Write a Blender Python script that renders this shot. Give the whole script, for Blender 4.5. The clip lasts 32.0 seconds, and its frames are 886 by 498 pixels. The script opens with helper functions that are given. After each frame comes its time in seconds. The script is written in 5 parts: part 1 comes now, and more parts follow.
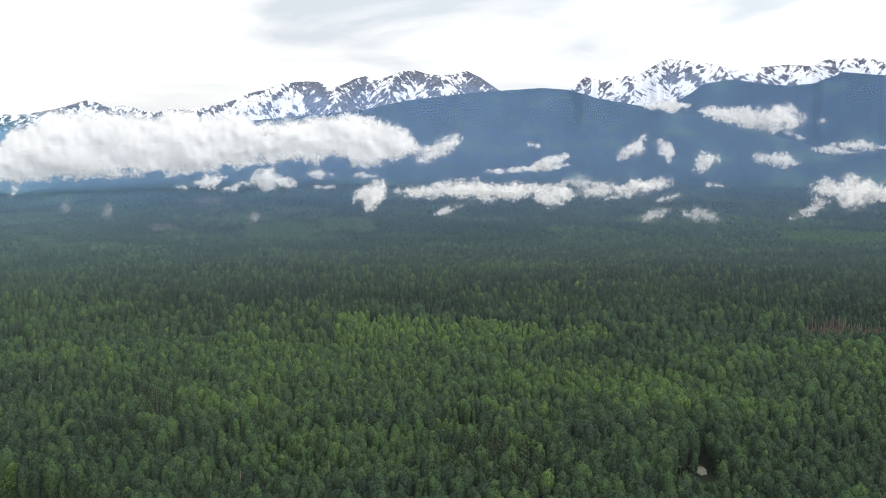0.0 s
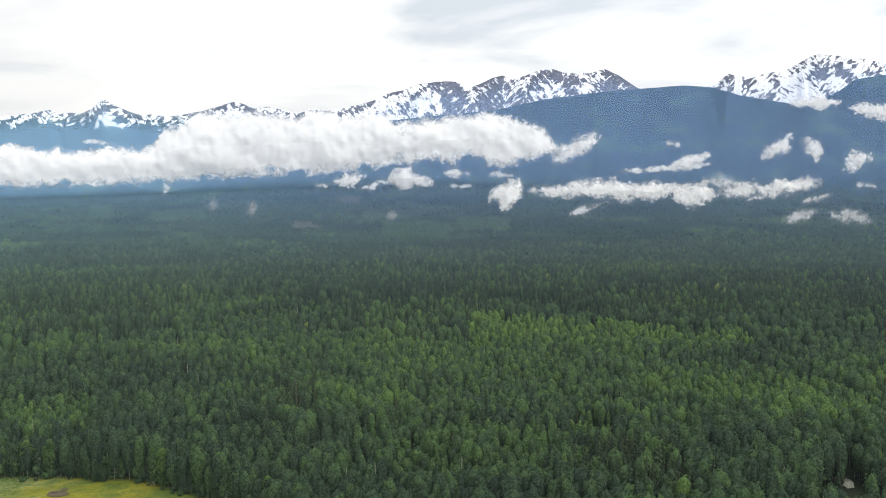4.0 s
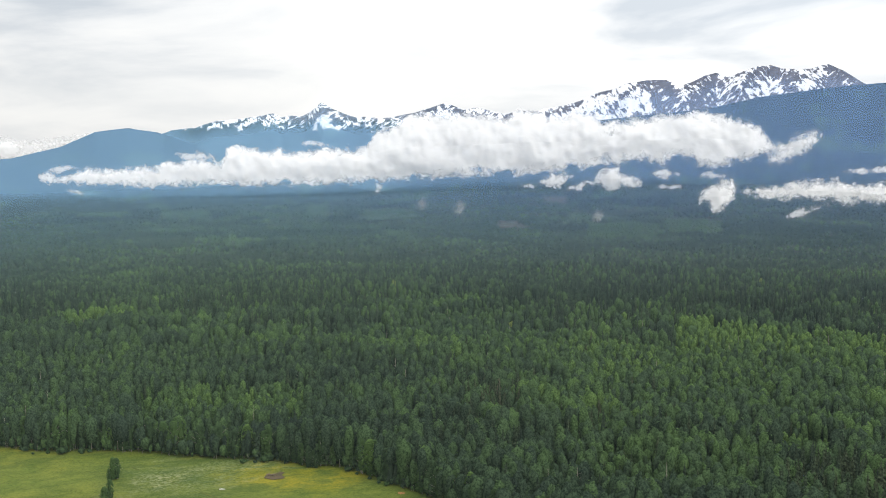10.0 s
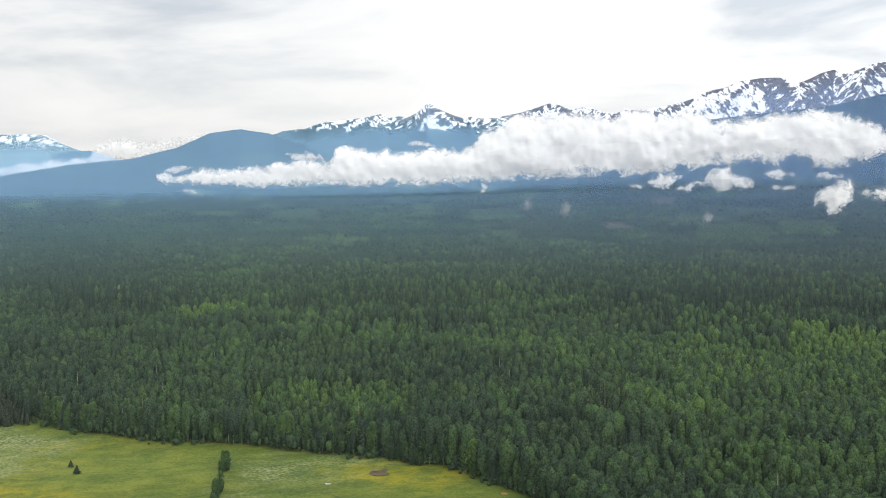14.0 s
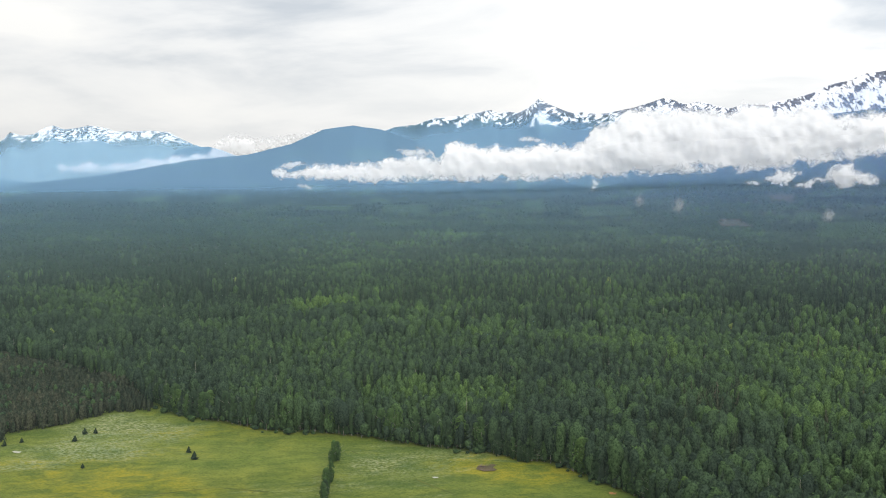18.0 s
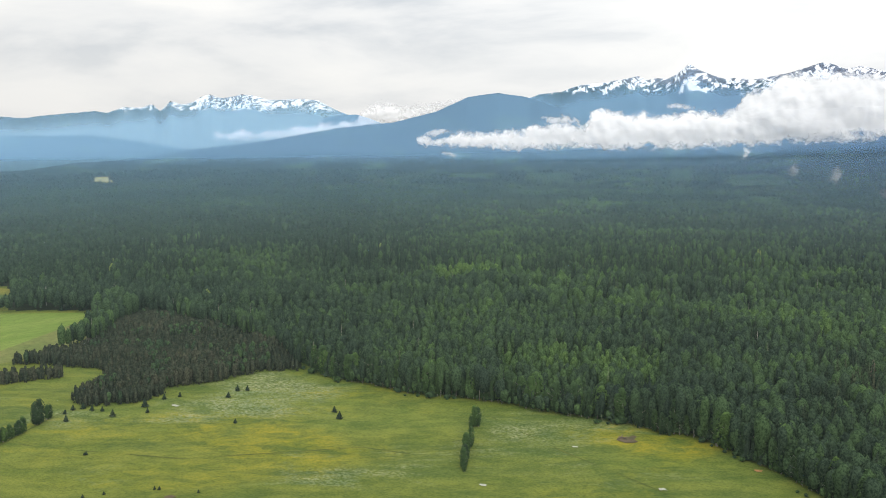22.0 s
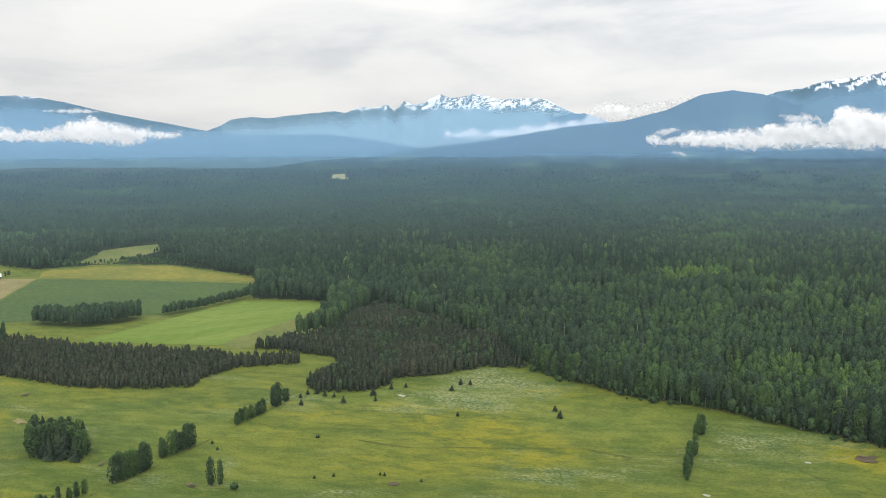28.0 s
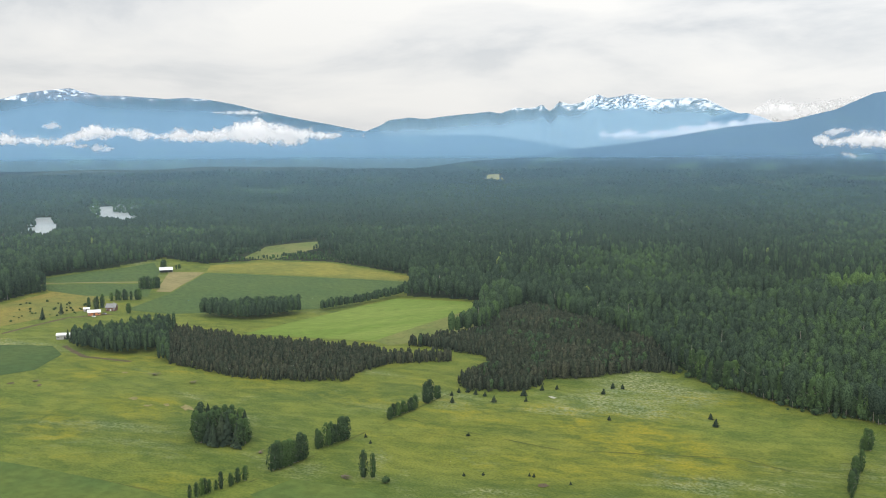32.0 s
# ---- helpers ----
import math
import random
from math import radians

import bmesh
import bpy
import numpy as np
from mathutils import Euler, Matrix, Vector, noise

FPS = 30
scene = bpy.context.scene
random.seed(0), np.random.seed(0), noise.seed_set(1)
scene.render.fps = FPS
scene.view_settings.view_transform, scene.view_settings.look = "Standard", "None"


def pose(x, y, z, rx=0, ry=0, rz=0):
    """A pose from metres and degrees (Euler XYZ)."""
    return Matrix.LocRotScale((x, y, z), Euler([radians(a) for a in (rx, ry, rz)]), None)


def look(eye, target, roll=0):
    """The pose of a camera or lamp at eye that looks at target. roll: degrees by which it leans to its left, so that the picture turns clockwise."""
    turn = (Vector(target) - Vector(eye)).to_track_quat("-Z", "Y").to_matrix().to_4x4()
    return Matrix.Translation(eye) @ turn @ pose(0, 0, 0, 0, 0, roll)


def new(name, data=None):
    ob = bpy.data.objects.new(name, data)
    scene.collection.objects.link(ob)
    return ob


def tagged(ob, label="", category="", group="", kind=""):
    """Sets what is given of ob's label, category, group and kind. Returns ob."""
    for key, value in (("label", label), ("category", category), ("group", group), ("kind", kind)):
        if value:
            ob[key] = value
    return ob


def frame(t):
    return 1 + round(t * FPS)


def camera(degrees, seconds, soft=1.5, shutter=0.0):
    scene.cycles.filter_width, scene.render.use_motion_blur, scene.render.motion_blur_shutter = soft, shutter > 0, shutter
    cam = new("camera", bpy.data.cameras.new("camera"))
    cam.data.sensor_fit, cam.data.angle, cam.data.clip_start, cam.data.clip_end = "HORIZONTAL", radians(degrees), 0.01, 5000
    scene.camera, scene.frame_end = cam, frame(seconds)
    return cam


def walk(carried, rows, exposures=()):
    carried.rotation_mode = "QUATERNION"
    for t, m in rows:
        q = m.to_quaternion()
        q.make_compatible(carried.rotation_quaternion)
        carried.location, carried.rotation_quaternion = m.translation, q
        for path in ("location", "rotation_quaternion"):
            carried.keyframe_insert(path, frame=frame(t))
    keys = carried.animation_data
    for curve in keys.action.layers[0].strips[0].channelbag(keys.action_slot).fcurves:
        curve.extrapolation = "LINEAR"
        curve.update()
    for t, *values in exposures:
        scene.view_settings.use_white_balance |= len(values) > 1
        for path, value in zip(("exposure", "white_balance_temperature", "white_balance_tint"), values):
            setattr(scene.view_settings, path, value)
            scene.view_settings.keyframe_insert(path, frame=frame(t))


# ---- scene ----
# A drone hovers 150 m above a valley meadow and turns slowly to its left.
EYE = 150.0
cam = camera(47.23, 32.0, 1.0)
TURNS = [
    (0, -0.00, -4.59, 0.04),
    (0.5, 0.88, -4.60, 0.04),
    (1, 1.76, -4.60, -0.01),
    (1.5, 2.64, -4.61, 0.01),
    (2, 3.57, -4.62, 0.04),
    (2.5, 4.52, -4.62, 0.01),
    (3, 5.51, -4.63, 0.02),
    (3.5, 6.58, -4.63, 0.01),
    (5.5, 10.99, -4.63, 0.03),
    (6, 12.19, -4.63, 0.04),
    (6.5, 13.27, -4.63, 0.05),
    (7, 14.22, -4.63, 0.02),
    (7.5, 15.17, -4.63, 0.04),
    (8, 16.14, -4.63, 0.03),
    (8.5, 17.12, -4.63, 0.02),
    (9, 18.03, -4.62, 0.01),
    (9.5, 18.67, -4.62, -0.00),
    (10, 19.26, -4.61, 0.00),
    (10.5, 19.92, -4.61, -0.02),
    (11, 20.60, -4.59, -0.00),
    (11.5, 21.32, -4.60, -0.01),
    (12, 22.11, -4.59, 0.01),
    (12.5, 22.89, -4.60, -0.00),
    (13, 23.68, -4.60, -0.01),
    (13.5, 24.46, -4.60, -0.00),
    (14, 25.21, -4.60, -0.00),
    (14.5, 25.95, -4.61, -0.00),
    (16.5, 28.80, -4.59, -0.04),
    (17, 29.65, -4.59, -0.06),
    (17.5, 30.49, -4.60, -0.05),
    (18, 31.41, -4.84, -0.05),
    (18.5, 32.38, -5.08, -0.05),
    (19, 33.35, -5.34, -0.04),
    (19.5, 34.31, -5.58, -0.05),
    (20, 35.33, -5.83, -0.04),
    (20.5, 36.37, -6.08, -0.04),
    (21, 37.42, -6.33, -0.06),
    (21.5, 38.47, -6.56, -0.04),
    (22, 39.50, -6.66, -0.05),
    (22.5, 40.54, -6.68, -0.04),
    (23, 41.58, -6.69, -0.03),
    (23.5, 42.61, -6.70, -0.04),
    (24, 43.65, -6.70, -0.02),
    (24.5, 44.65, -6.71, -0.03),
    (25, 45.71, -6.71, -0.03),
    (25.5, 46.83, -6.71, -0.01),
    (27.5, 51.17, -6.71, 0.02),
    (28, 52.23, -6.72, 0.02),
    (28.5, 53.32, -6.71, 0.04),
    (29, 54.44, -6.71, 0.03),
    (29.5, 55.54, -6.71, 0.04),
    (30, 56.63, -6.71, 0.04),
    (30.5, 57.73, -6.71, 0.07),
    (31, 58.79, -6.70, 0.07),
    (31.5, 59.86, -6.69, 0.07),
    (32, 60.92, -6.69, 0.08),
]
walk(cam, [(t, pose(0, 0, EYE, 90 + pitch, roll, yaw)) for t, yaw, pitch, roll in TURNS])

# ---- light: a bright overcast sky ----
SUN_AZ, SUN_EL = -135.0, 42.0
world = bpy.data.worlds.new("overcast_sky")
scene.world = world
world.use_nodes = True
wn, wl = world.node_tree.nodes, world.node_tree.links
wn.clear()
sky = wn.new("ShaderNodeTexSky")
sky.sky_type, sky.sun_disc = "NISHITA", False
sky.sun_elevation, sky.sun_rotation = radians(SUN_EL), radians(-SUN_AZ)
sky_gain = wn.new("ShaderNodeVectorMath")
sky_gain.operation = "SCALE"
sky_gain.inputs["Scale"].default_value = 0.10
coord = wn.new("ShaderNodeTexCoord")
split = wn.new("ShaderNodeSeparateXYZ")
# the cloud deck is flat, so its pattern is drawn out towards the horizon
lift = wn.new("ShaderNodeMath")
lift.operation, lift.inputs[1].default_value = "ADD", 0.20
flat = wn.new("ShaderNodeVectorMath")
flat.operation = "DIVIDE"
shrink = wn.new("ShaderNodeCombineXYZ")
deck = wn.new("ShaderNodeTexNoise")
deck.inputs["Scale"].default_value, deck.inputs["Detail"].default_value = 1.05, 7.0
deck.inputs["Roughness"].default_value, deck.inputs["Distortion"].default_value = 0.52, 0.35
tone = wn.new("ShaderNodeValToRGB")
tone.color_ramp.elements[0].position, tone.color_ramp.elements[0].color = 0.40, (0.585, 0.63, 0.68, 1)
tone.color_ramp.elements[1].position, tone.color_ramp.elements[1].color = 0.62, (1.0, 0.992, 0.965, 1)
mid = tone.color_ramp.elements.new(0.50)
mid.color = (0.845, 0.858, 0.866, 1)
rise = wn.new("ShaderNodeMapRange")
rise.inputs["From Min"].default_value, rise.inputs["From Max"].default_value = 0.0, 1.0
rise.inputs["To Min"].default_value, rise.inputs["To Max"].default_value = 1.07, 2.1
bright = wn.new("ShaderNodeVectorMath")
bright.operation = "SCALE"
cover = wn.new("ShaderNodeMix")
cover.data_type = "RGBA"
cover.inputs["Factor"].default_value = 0.97
back = wn.new("ShaderNodeBackground")
wout = wn.new("ShaderNodeOutputWorld")
wl.new(sky.outputs[0], sky_gain.inputs[0])
wl.new(coord.outputs["Generated"], split.inputs[0])
wl.new(split.outputs["Z"], lift.inputs[0])
for k in range(3):
    wl.new(lift.outputs[0], shrink.inputs[k])
wl.new(coord.outputs["Generated"], flat.inputs[0])
wl.new(shrink.outputs[0], flat.inputs[1])
wl.new(flat.outputs[0], deck.inputs["Vector"])
wl.new(deck.outputs["Fac"], tone.inputs["Fac"])
wl.new(split.outputs["Z"], rise.inputs["Value"])
low_sky = wn.new("ShaderNodeMapRange")
low_sky.interpolation_type = "SMOOTHSTEP"
for key_, value_ in (("From Min", 0.02), ("From Max", 0.15), ("To Min", 0.65), ("To Max", 0.0)):
    low_sky.inputs[key_].default_value = value_
pale = wn.new("ShaderNodeMix")
pale.data_type = "RGBA"
pale.inputs["B"].default_value = (0.96, 0.955, 0.935, 1)
wl.new(split.outputs["Z"], low_sky.inputs["Value"]), wl.new(low_sky.outputs["Result"], pale.inputs["Factor"])
wl.new(tone.outputs["Color"], pale.inputs["A"]), wl.new(pale.outputs["Result"], bright.inputs[0])
side = wn.new("ShaderNodeMath")
side.operation, side.inputs[1].default_value, side.inputs[2].default_value = "MULTIPLY_ADD", 0.28, 1.075
dim = wn.new("ShaderNodeMath")
dim.operation = "MULTIPLY"
wl.new(split.outputs["X"], side.inputs[0])
wl.new(side.outputs[0], dim.inputs[0])
wl.new(rise.outputs["Result"], dim.inputs[1])
wl.new(dim.outputs[0], bright.inputs["Scale"])
wl.new(sky_gain.outputs[0], cover.inputs["A"])
wl.new(bright.outputs[0], cover.inputs["B"])
wl.new(cover.outputs["Result"], back.inputs["Color"])
wl.new(back.outputs[0], wout.inputs[0])

sun_data = bpy.data.lights.new("sun", "SUN")
sun_data.energy, sun_data.angle, sun_data.color = 2.0, radians(75), (1.0, 0.96, 0.90)
sun = new("sun", sun_data)
_a, _e = radians(SUN_AZ), radians(SUN_EL)
sun.matrix_world = look((-math.sin(_a) * math.cos(_e) * 900, math.cos(_a) * math.cos(_e) * 900, math.sin(_e) * 900), (0, 0, 0))


# ---- materials ----
def shader(name):
    m = bpy.data.materials.new(name)
    m.use_nodes = True
    m.node_tree.nodes.clear()
    return m, m.node_tree.nodes, m.node_tree.links


def node(nodes, kind, **values):
    n = nodes.new(kind)
    for k, v in values.items():
        n.inputs[k.replace("_", " ")].default_value = v
    return n


def ramp(nodes, stops):
    n = nodes.new("ShaderNodeValToRGB")
    e = n.color_ramp.elements
    e[0].position, e[0].color = stops[0][0], (*stops[0][1], 1)
    e[1].position, e[1].color = stops[-1][0], (*stops[-1][1], 1)
    for p, c in stops[1:-1]:
        e.new(p).color = (*c, 1)
    return n


def noise_at(nodes, links, scale, detail=4.0, stretch=(1, 1, 1), rough=0.55, distort=0.0):
    """Noise in metres of the object's own space."""
    tc = nodes.new("ShaderNodeTexCoord")
    mp = nodes.new("ShaderNodeMapping")
    mp.inputs["Scale"].default_value = [scale * s for s in stretch]
    links.new(tc.outputs["Object"], mp.inputs["Vector"])
    n = node(nodes, "ShaderNodeTexNoise", Scale=1.0, Detail=detail, Roughness=rough, Distortion=distort)
    links.new(mp.outputs[0], n.inputs["Vector"])
    return n.outputs["Fac"]


def blend(nodes, links, fac, a, b, mode="MIX"):
    n = nodes.new("ShaderNodeMix")
    n.data_type, n.blend_type = "RGBA", mode
    for key, v in (("Factor", fac), ("A", a), ("B", b)):
        if isinstance(v, (int, float)):
            n.inputs[key].default_value = v
        elif isinstance(v, tuple):
            n.inputs[key].default_value = (*v, 1)
        else:
            links.new(v, n.inputs[key])
    return n.outputs["Result"]


def span(nodes, links, value, lo, hi):
    n = nodes.new("ShaderNodeMapRange")
    n.interpolation_type = "SMOOTHSTEP"
    n.inputs["From Min"].default_value, n.inputs["From Max"].default_value = lo, hi
    links.new(value, n.inputs["Value"])
    return n.outputs["Result"]


def foliage(name, stops, through_light=0.25):
    """Leaves: colour by each tree's own tint, broken up by noise; some light comes through."""
    m, n, l = shader(name)
    at = n.new("ShaderNodeAttribute")
    at.attribute_name = "tint"
    r = ramp(n, stops)
    own, wide = n.new("ShaderNodeObjectInfo"), n.new("ShaderNodeMath")
    wide.operation, wide.inputs[1].default_value = "MULTIPLY_ADD", 0.22
    l.new(own.outputs["Random"], wide.inputs[0]), l.new(at.outputs["Fac"], wide.inputs[2])
    l.new(wide.outputs[0], r.inputs["Fac"])
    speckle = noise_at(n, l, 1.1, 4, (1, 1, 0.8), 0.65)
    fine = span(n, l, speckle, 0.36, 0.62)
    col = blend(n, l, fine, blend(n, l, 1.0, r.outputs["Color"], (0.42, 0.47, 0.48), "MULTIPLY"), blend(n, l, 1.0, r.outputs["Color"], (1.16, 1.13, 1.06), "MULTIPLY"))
    bp = node(n, "ShaderNodeBump", Strength=0.8, Distance=0.5)
    l.new(speckle, bp.inputs["Height"])
    d, t, mx, o = n.new("ShaderNodeBsdfDiffuse"), n.new("ShaderNodeBsdfTranslucent"), n.new("ShaderNodeMixShader"), n.new("ShaderNodeOutputMaterial")
    mx.inputs[0].default_value = through_light
    l.new(col, d.inputs["Color"]), l.new(col, t.inputs["Color"]), l.new(bp.outputs[0], d.inputs["Normal"])
    l.new(d.outputs[0], mx.inputs[1]), l.new(t.outputs[0], mx.inputs[2]), l.new(mx.outputs[0], o.inputs[0])
    return m


def plain(name, a, b, scale, rough=0.8, bump=0.0, metal=0.0, stretch=(1, 1, 1)):
    """Two tones mixed by coarse and fine noise."""
    m, n, l = shader(name)
    f1, f2 = noise_at(n, l, scale, 5, stretch), noise_at(n, l, scale * 9, 3, stretch)
    col = blend(n, l, span(n, l, f1, 0.32, 0.68), a, b)
    col = blend(n, l, span(n, l, f2, 0.25, 0.75), blend(n, l, 1.0, col, (0.72, 0.72, 0.72), "MULTIPLY"), col)
    p, o = node(n, "ShaderNodeBsdfPrincipled", Roughness=rough, Metallic=metal), n.new("ShaderNodeOutputMaterial")
    l.new(col, p.inputs["Base Color"])
    if rough > 0.85:
        p.inputs["Specular IOR Level"].default_value = 0.1
    if bump:
        bp = node(n, "ShaderNodeBump", Strength=bump, Distance=1.0 / scale * 0.1)
        l.new(f2, bp.inputs["Height"]), l.new(bp.outputs[0], p.inputs["Normal"])
    l.new(p.outputs[0], o.inputs[0])
    return m


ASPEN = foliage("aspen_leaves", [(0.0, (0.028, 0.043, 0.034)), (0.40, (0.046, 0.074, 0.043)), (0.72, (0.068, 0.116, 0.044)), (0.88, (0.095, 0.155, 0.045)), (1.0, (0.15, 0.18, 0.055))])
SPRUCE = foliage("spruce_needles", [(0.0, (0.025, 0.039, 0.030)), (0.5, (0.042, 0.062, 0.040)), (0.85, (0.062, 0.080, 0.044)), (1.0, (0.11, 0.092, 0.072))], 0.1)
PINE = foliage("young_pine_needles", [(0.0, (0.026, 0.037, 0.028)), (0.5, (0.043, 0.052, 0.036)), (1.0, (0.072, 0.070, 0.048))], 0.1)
BARK = plain("pale_bark", (0.30, 0.28, 0.23), (0.16, 0.14, 0.11), 0.6)
DARK_BARK = plain("dark_bark", (0.10, 0.07, 0.05), (0.06, 0.045, 0.035), 0.6)
FLOOR = plain("forest_floor", (0.016, 0.022, 0.012), (0.030, 0.042, 0.018), 0.012, 0.9)


def swathe(nodes, links, x, y, rx, ry, value, amount):
    """Adds to a noise value over a soft-edged stretch of the meadow."""
    tc, off, k, ln, m = nodes.new("ShaderNodeTexCoord"), nodes.new("ShaderNodeVectorMath"), nodes.new("ShaderNodeVectorMath"), nodes.new("ShaderNodeVectorMath"), nodes.new("ShaderNodeMath")
    off.operation, k.operation, ln.operation, m.operation = "SUBTRACT", "MULTIPLY", "LENGTH", "MULTIPLY_ADD"
    off.inputs[1].default_value, k.inputs[1].default_value, m.inputs[1].default_value = (x, y, 0), (1 / rx, 1 / ry, 0), amount
    links.new(tc.outputs["Object"], off.inputs[0]), links.new(off.outputs[0], k.inputs[0]), links.new(k.outputs[0], ln.inputs[0])
    inv = span(nodes, links, ln.outputs["Value"], 1.0, 0.15)
    links.new(inv, m.inputs[0]), links.new(value, m.inputs[2])
    return m.outputs[0]


def meadow_material(name, base, lush, flower, pale, flower_lo):
    """Grass with drifts of yellow flowers, pale seed heads and darker damp streaks."""
    m, n, l = shader(name)

    def lain(scale, detail, long, rough=0.6, distort=0.5):
        """Noise drawn out along the meadow, from the wood's edge to the hedge."""
        tc, turn, draw = n.new("ShaderNodeTexCoord"), n.new("ShaderNodeMapping"), n.new("ShaderNodeMapping")
        turn.inputs["Rotation"].default_value, draw.inputs["Scale"].default_value = (0, 0, radians(-38)), (scale / long, scale, scale)
        l.new(tc.outputs["Object"], turn.inputs["Vector"]), l.new(turn.outputs[0], draw.inputs["Vector"])
        q = node(n, "ShaderNodeTexNoise", Scale=1.0, Detail=detail, Roughness=rough, Distortion=distort)
        l.new(draw.outputs[0], q.inputs["Vector"])
        return q.outputs["Fac"]

    def times(col_, k):
        return blend(n, l, 1.0, col_, k, "MULTIPLY")

    drift, damp, white = lain(0.012, 8, 1.8, 0.66, 0.8), lain(0.016, 6, 2.2, 0.6, 1.0), lain(0.016, 8, 2.0, 0.7, 0.5)
    for x_, y_, rx_, ry_ in ((-382, 313, 75, 35), (-540, 70, 60, 32), (-232, 431, 60, 30), (-330, 330, 60, 40), (-560, 120, 60, 30)):
        drift = swathe(n, l, x_, y_, rx_, ry_, drift, 0.15)
    for x_, y_, rx_, ry_ in ((-422, 378, 90, 50), (-397, 235, 60, 25), (-515, 465, 60, 30), (-440, 330, 50, 40)):
        white = swathe(n, l, x_, y_, rx_, ry_, white, 0.14)
    tuft, speck, clod = noise_at(n, l, 0.9, 5, rough=0.65), noise_at(n, l, 0.6, 3), lain(0.11, 6, 1.7, 0.68)
    col = blend(n, l, span(n, l, damp, 0.44, 0.62), base, lush)
    col = blend(n, l, span(n, l, lain(0.0045, 4, 1.6), 0.42, 0.60), col, times(col, (1.10, 1.02, 0.9)))
    col = blend(n, l, span(n, l, drift, flower_lo, flower_lo + 0.20), col, blend(n, l, span(n, l, clod, 0.34, 0.62), col, flower))
    col = blend(n, l, span(n, l, white, 0.53, 0.68), col, blend(n, l, span(n, l, speck, 0.40, 0.60), col, pale))
    col = blend(n, l, span(n, l, lain(0.05, 7, 2.4, 0.68, 0.8), 0.38, 0.58), times(col, (0.74, 0.84, 0.78)), col)
    col = blend(n, l, span(n, l, clod, 0.36, 0.62), times(col, (0.72, 0.80, 0.74)), times(col, (1.06, 1.05, 1.02)))
    col = blend(n, l, span(n, l, tuft, 0.34, 0.62), times(col, (0.66, 0.74, 0.66)), times(col, (1.05, 1.05, 1.05)))
    p, o = node(n, "ShaderNodeBsdfPrincipled", Roughness=0.9), n.new("ShaderNodeOutputMaterial")
    p.inputs["Specular IOR Level"].default_value = 0.15
    bp = node(n, "ShaderNodeBump", Strength=0.5, Distance=0.6)
    l.new(tuft, bp.inputs["Height"]), l.new(bp.outputs[0], p.inputs["Normal"])
    l.new(col, p.inputs["Base Color"]), l.new(p.outputs[0], o.inputs[0])
    return m


MEADOW = meadow_material("meadow_grass", (0.124, 0.142, 0.024), (0.086, 0.112, 0.021), (0.190, 0.168, 0.014), (0.215, 0.218, 0.115), 0.49)


YOUNG_WOOD = plain("young_growth", (0.034, 0.056, 0.028), (0.050, 0.078, 0.034), 0.03, 0.9)
CUT_SOIL = plain("cut_soil", (0.060, 0.046, 0.034), (0.034, 0.040, 0.024), 0.03, 0.9)
RIPE_FIELD = plain("ripe_field", (0.32, 0.27, 0.10), (0.24, 0.22, 0.08), 0.02, 0.9)
# the water's pale base colour stands in for reflected sky
WATER = plain("river_water", (0.40, 0.42, 0.42), (0.32, 0.34, 0.35), 0.01, 0.30)


